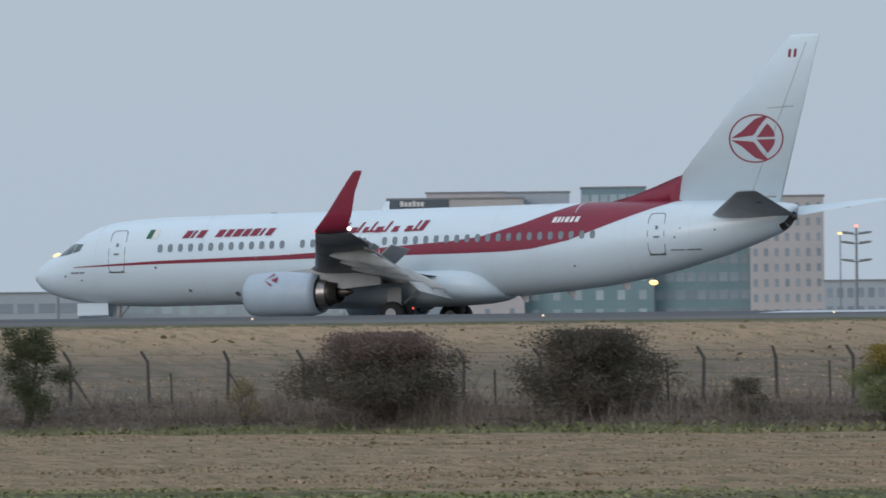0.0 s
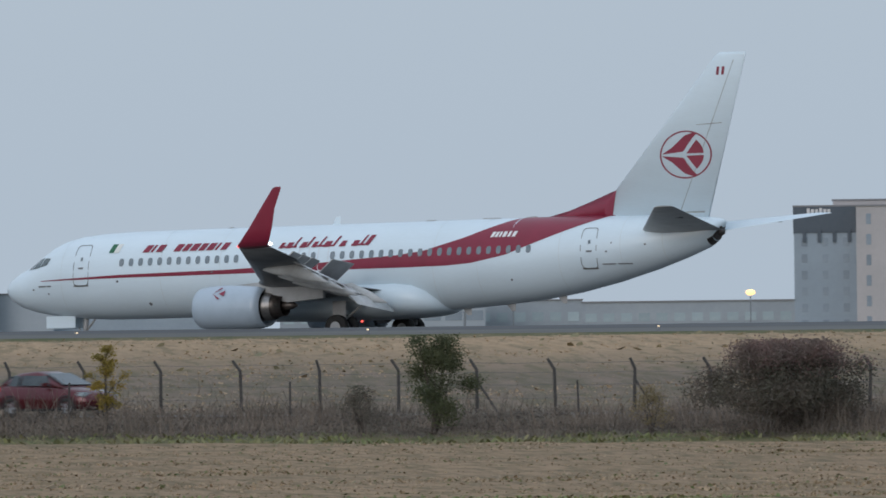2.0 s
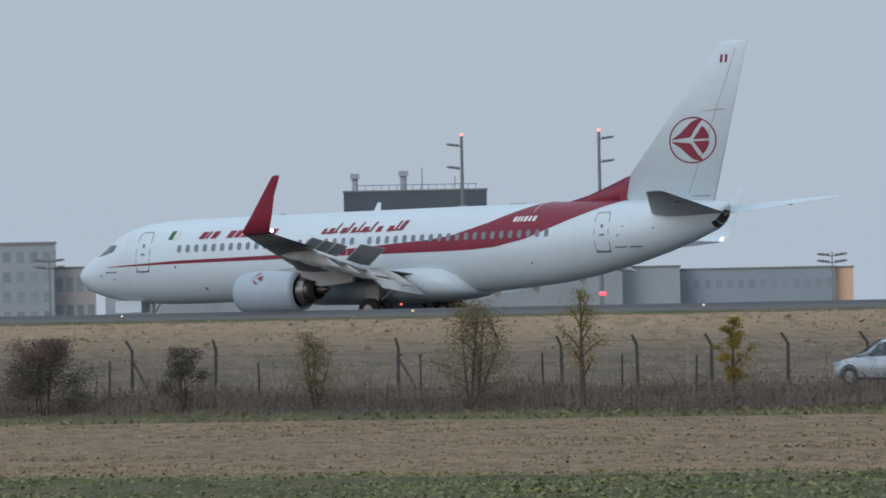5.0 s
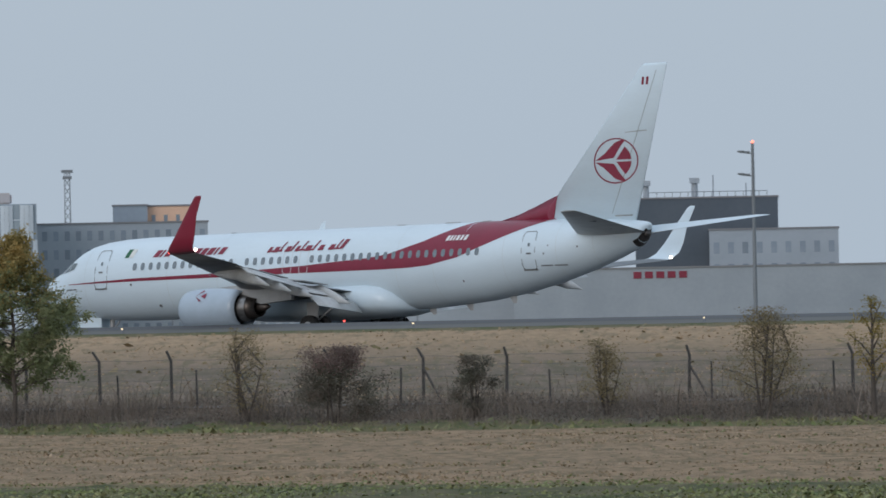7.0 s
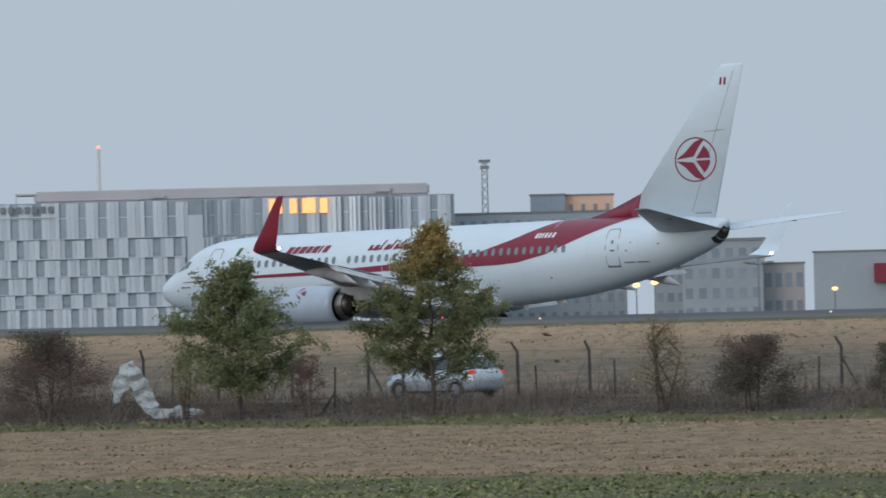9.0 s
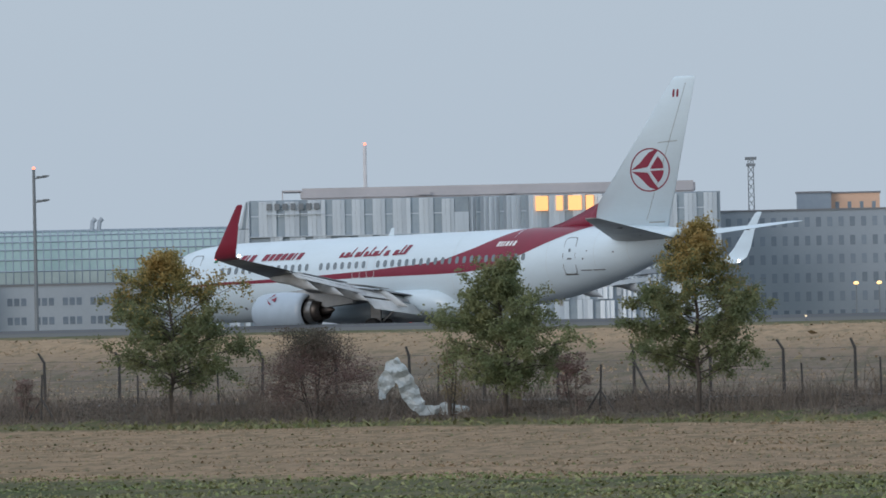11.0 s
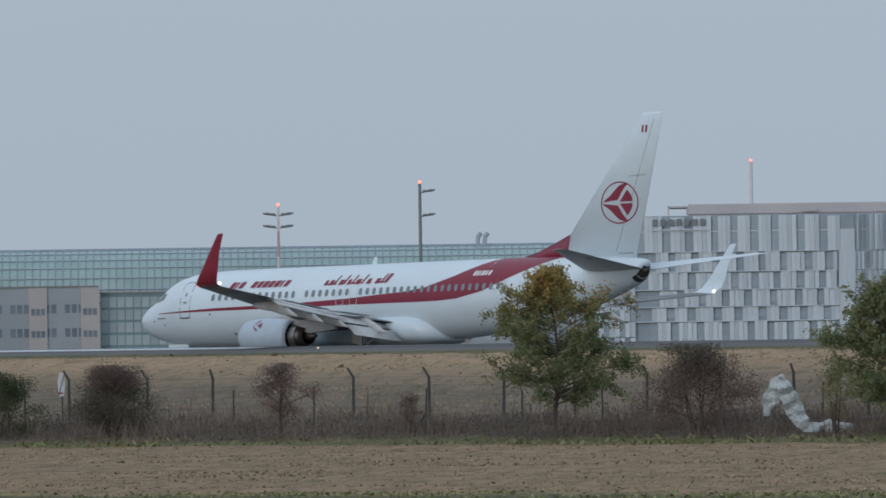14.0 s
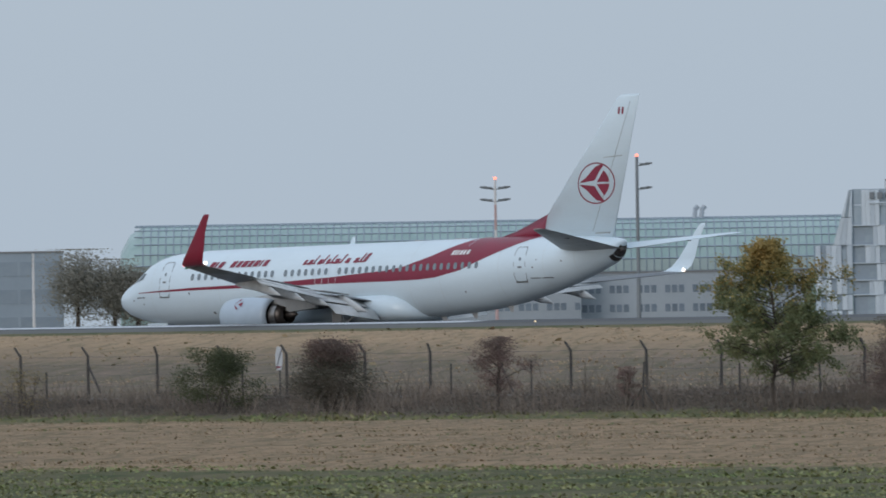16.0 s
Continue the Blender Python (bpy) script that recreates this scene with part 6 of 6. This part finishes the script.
        bmesh.ops.create_icosphere(bm, subdivisions=2, radius=r, matrix=Matrix.Translation((0, 0, h)) @ Matrix.Diagonal((1.3, 1, 0.8, 1)))
        part("bulb", bm, m, e)
    # distant trees, the haze before them painted into the grey leaf colour
    HAZED_LEAVES = leaf_mat("hazed_grey_leaves", (0.27, 0.265, 0.23), (0.34, 0.32, 0.27))
    rng = np.random.default_rng(8)
    for az, wd, el in ((-50.16, 8.0, 0.335), (-50.0, 7.0, 0.29), (-49.9, 5.0, 0.25)):
        d = 1870.0
        x, y = d * math.sin(radians(az)), d * math.cos(radians(az))
        root = tagged(empty("distant_tree", pose(x, y, BASE)), "tree beside the terminal with haze in its leaf colour", "tree")
        h = EYE + d * math.tan(radians(el)) - BASE
        bm = bmesh.new()
        tube(bm, (0, 0, 0), (0, 0, h * 0.7), 0.4, 0.1, 7)
        for k in range(9):
            a = k * 2.4
            tube(bm, (0, 0, h * (0.25 + 0.05 * k)), (wd * 0.32 * math.cos(a), wd * 0.32 * math.sin(a), h * (0.45 + 0.055 * k)), 0.14, 0.04, 5)
        part("trunk", bm, BARK, root)
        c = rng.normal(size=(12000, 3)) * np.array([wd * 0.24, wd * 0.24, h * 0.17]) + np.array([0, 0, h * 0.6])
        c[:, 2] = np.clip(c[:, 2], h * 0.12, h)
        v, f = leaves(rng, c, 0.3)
        raw("crown", v, f, HAZED_LEAVES, root, "thin crown with haze in its grey")


build_far()


# ---- cars ----
def build_car(name, label, paint, length, height, hatch, lit_tail=False, rails=False):
    """A car heading towards -x, its origin on the road under its middle."""
    car = tagged(empty(name), label, "car")
    L, hw, H = length / 2, 0.88, height
    glass, tail = mat("car_glass", (0.05, 0.065, 0.075), 0.08, 0, (0.09, 0.11, 0.12), 2, 0.8, 8), glow("tail_lamp", (0.75, 0.06, 0.04), 0.35 if lit_tail else 0.15)
    # lower body, waist profile along the length: x, sill, waist, half width
    prof = [(-L, 0.42, 0.66, 0.62), (-L + 0.12, 0.3, 0.78, 0.78), (-L + 0.5, 0.24, 0.88, hw), (-L + 1.0, 0.22, 0.97, hw + 0.01), (-L + 1.35, 0.22, 1.0, hw + 0.02), (0, 0.22, 1.02, hw + 0.03), (L - 1.0, 0.22, 1.05, hw + 0.02), (L - 0.45, 0.24, 1.06, hw), (L - 0.1, 0.32, 1.0, 0.82), (L, 0.44, 0.86, 0.72)]
    bm = bmesh.new()
    rings = []
    for x, z0, z1, w in prof:
        m = (z0 + z1) / 2
        rings.append([(x, -w * 0.9, z0), (x, -w, z0 + 0.1), (x, -w * 1.01, m), (x, -w * 0.97, z1 - 0.08), (x, -w * 0.86, z1), (x, 0, z1 + 0.03), (x, w * 0.86, z1), (x, w * 0.97, z1 - 0.08), (x, w * 1.01, m), (x, w, z0 + 0.1), (x, w * 0.9, z0), (x, 0, z0)])
    loft(bm, rings)
    body = part("body", bm, paint, car, "", True)
    # cabin
    back = L - (0.25 if hatch else 0.55)
    cab = [(-L + 1.05, 1.0, 0.80), (-L + 1.45, 1.18, 0.78), (-L + 1.95, H - 0.1, 0.70), (-L + 2.3, H - 0.02, 0.66), (0.3, H, 0.65), (back - 0.75, H - 0.05, 0.63), (back - 0.35, H - 0.18, 0.64), (back, 1.05, 0.76)]
    bm = bmesh.new()
    loft(bm, [[(x, -w - 0.08 * (H - z) / max(0.1, H - 1.0) * 0, 0.98), (x, -w - 0.06, (0.98 + z) / 2), (x, -w * 0.94, z - 0.05), (x, -w * 0.8, z), (x, w * 0.8, z), (x, w * 0.94, z - 0.05), (x, w + 0.06, (0.98 + z) / 2), (x, w, 0.98)] for x, z, w in cab])
    part("cabin", bm, paint, car, "", True)
    for sd in (-1, 1):
        for xa, xb, xt0, xt1 in ((-L + 1.6, -0.25, -L + 2.05, -0.25), (-0.15, back - 0.95, -0.15, back - 1.0), (back - 0.85, back - 0.4, back - 0.9, back - 0.6)):
            bm = bmesh.new()
            w0, w1 = 0.80, 0.70
            q = [(xa, sd * (w0 + 0.045), 1.04), (xb, sd * (w0 + 0.045), 1.06), (xt1, sd * (w1 + 0.035), H - 0.13), (xt0, sd * (w1 + 0.035), H - 0.15)]
            loft(bm, [q, [(a, b - sd * 0.03, c) for a, b, c in q]])
            part("side_window", bm, glass, car)
        bm = bmesh.new()
        box(bm, L - 0.26, L - 0.03, sd * 0.62, sd * 0.84, 0.82, 1.0, bevel=0.04)
        part("tail_lamp", bm, tail, car, "red tail lamp")
        bm = bmesh.new()
        box(bm, -L + 0.1, -L + 0.5, sd * 0.5, sd * 0.84, 0.66, 0.82, bevel=0.04)
        part("headlight", bm, GLASS_PALE, car, "clear headlight")
        bm = bmesh.new()
        box(bm, -L + 1.6, -L + 1.8, sd * 0.9, sd * 1.08, 1.02, 1.14, bevel=0.03)
        part("wing_mirror", bm, paint, car)
        if rails:
            bm = bmesh.new()
            tube(bm, (-0.6, sd * 0.56, H + 0.05), (back - 0.8, sd * 0.56, H + 0.03), 0.025, 0.025, 6)
            part("roof_rail", bm, STEEL, car)
    bm = bmesh.new()
    q = [(-L + 1.12, -0.7, 1.05), (-L + 1.12, 0.7, 1.05), (-L + 1.93, 0.6, H - 0.09), (-L + 1.93, -0.6, H - 0.09)]
    loft(bm, [q, [(a - 0.03, b, c + 0.03) for a, b, c in q]])
    part("windscreen", bm, glass, car)
    bm = bmesh.new()
    q = [(back + 0.01, -0.66, 1.1), (back + 0.01, 0.66, 1.1), (back - 0.33, 0.56, H - 0.17), (back - 0.33, -0.56, H - 0.17)]
    loft(bm, [q, [(a + 0.03, b, c + 0.01) for a, b, c in q]])
    part("rear_window", bm, glass, car)
    bm = bmesh.new()
    box(bm, L - 0.02, L + 0.03, -0.26, 0.26, 0.62, 0.73)
    part("plate_bar", bm, LINE, car)
    bm = bmesh.new()
    box(bm, -L + 0.9, L - 0.9, -hw - 0.03, hw + 0.03, 0.2, 0.3, bevel=0.03)
    part("sill", bm, DARK, car)
    wheels = []
    for x in (-L + 0.85, L - 0.82):
        for sd in (-1, 1):
            bm = bmesh.new()
            prof2 = [(0.2, 0.1), (0.3, 0.11), (0.325, 0.08), (0.325, -0.08), (0.3, -0.11), (0.2, -0.1)]
            loft(bm, [[(q * math.cos(2 * math.pi * k / 20), h, q * math.sin(2 * math.pi * k / 20)) for q, h in prof2] for k in range(21)], caps=False)
            wh = part("wheel", bm, RUBBER, car, "black tyre on alloy rim", True)
            wh.location = (x, sd * (hw - 0.06), 0.325)
            bm = bmesh.new()
            tube(bm, (0, -0.06, 0), (0, 0.06, 0), 0.2, 0.2, 14)
            for k in range(5):
                a = 2 * math.pi * k / 5
                m = Matrix.Rotation(a, 4, "Y")
                box(bm, -0.03, 0.03, -0.085, 0.085, 0.03, 0.2, m)
            part("rim", bm, mat("alloy_rim", (0.45, 0.46, 0.48), 0.35, 0.7), wh, "alloy rim")
            wheels.append((wh, 0.325))
            bm = bmesh.new()
            loft(bm, [[(x + r * math.cos(radians(15 * k)), sd * (hw + off), 0.325 + r * math.sin(radians(15 * k))) for r, off in ((0.36, 0.0), (0.41, 0.035), (0.36, 0.045))] for k in range(-1, 14)], caps=False)
            part("wheel_arch", bm, DARK, car)
    return car, wheels


def paint_mat(name, c, metal=0.3):
    return mat(name, c, 0.28, metal, tuple(q * 0.85 for q in c), 0.8, 0.7, 10, coat=0.4)


ROAD_Z = 0.745
# the car, its wheels, its lane, metres along x at a given second, metres a second
CARS = [(*build_car("grey_car", "dark blue-grey hatchback driving on the road", paint_mat("blue_grey_car_paint", (0.065, 0.082, 0.105)), 4.3, 1.5, True, True), 332.6, -269.4, 1.0, 25.0),
        (*build_car("red_car", "dark red hatchback driving on the road", paint_mat("dark_red_car_paint", (0.095, 0.011, 0.017)), 4.1, 1.52, True, True), 332.6, -286.2, 2.0, 25.8),
        (*build_car("silver_car", "silver family car driving on the road", paint_mat("silver_car_paint", (0.52, 0.57, 0.62), 0.45), 4.6, 1.6, True), 335.3, -282.2, 5.1, -31.0),
        (*build_car("pale_suv", "pale silver estate car with roof rails", paint_mat("pale_silver_car_paint", (0.56, 0.62, 0.66), 0.4), 4.5, 1.64, True, True, True), 335.3, -333.2, 9.0, -37.7)]


# ---- what moves ----
def rolling(wheels, way):
    """Turns the wheels by the way that their thing has gone; way(t) in metres, forwards is -x of the thing."""
    for wh, r in wheels:
        at = wh.location.copy()
        walk(wh, [(k / 30, Matrix.Translation(at) @ Matrix.Rotation(-way(k / 30) / r, 4, "Y")) for k in range(481)])


def motions():
    rows = []
    for t, x, y, z, h in AIR:
        p = AXIS @ Vector((x, y, 0))
        rows.append((t, pose(p.x, p.y, z, 0, 0, h + 10) @ pose(0, 0, 0, -1.1, -0.92, 0)))
    walk(airliner, rows)
    rolling(airliner_wheels, lambda t: -lerp(t, [(a[0], a[1]) for a in AIR])[0])
    for sp, m in airliner_spoilers:
        up, flat = m @ Matrix.Rotation(radians(-40), 4, "Y"), m @ Matrix.Rotation(radians(5), 4, "Y")
        walk(sp, [(0.0, up), (5.4, up), (6.8, flat), (16.0, flat)])
    for car, wheels, lane, x0, t0, v in CARS:
        turn = 180 if v > 0 else 0
        walk(car, [(t, pose(x0 + v * (t - t0), lane, ROAD_Z, 0, 0, turn)) for t in (0.0, 8.0, 16.0)])
        # the rims repeat every fifth of a turn: key the turn left over in each step
        step = (abs(v) / 0.325 / 30) % (2 * math.pi / 5)
        for wh, r in wheels:
            at = wh.location.copy()
            walk(wh, [(k / 30, Matrix.Translation(at) @ Matrix.Rotation(-step * k, 4, "Y")) for k in range(481)])


motions()
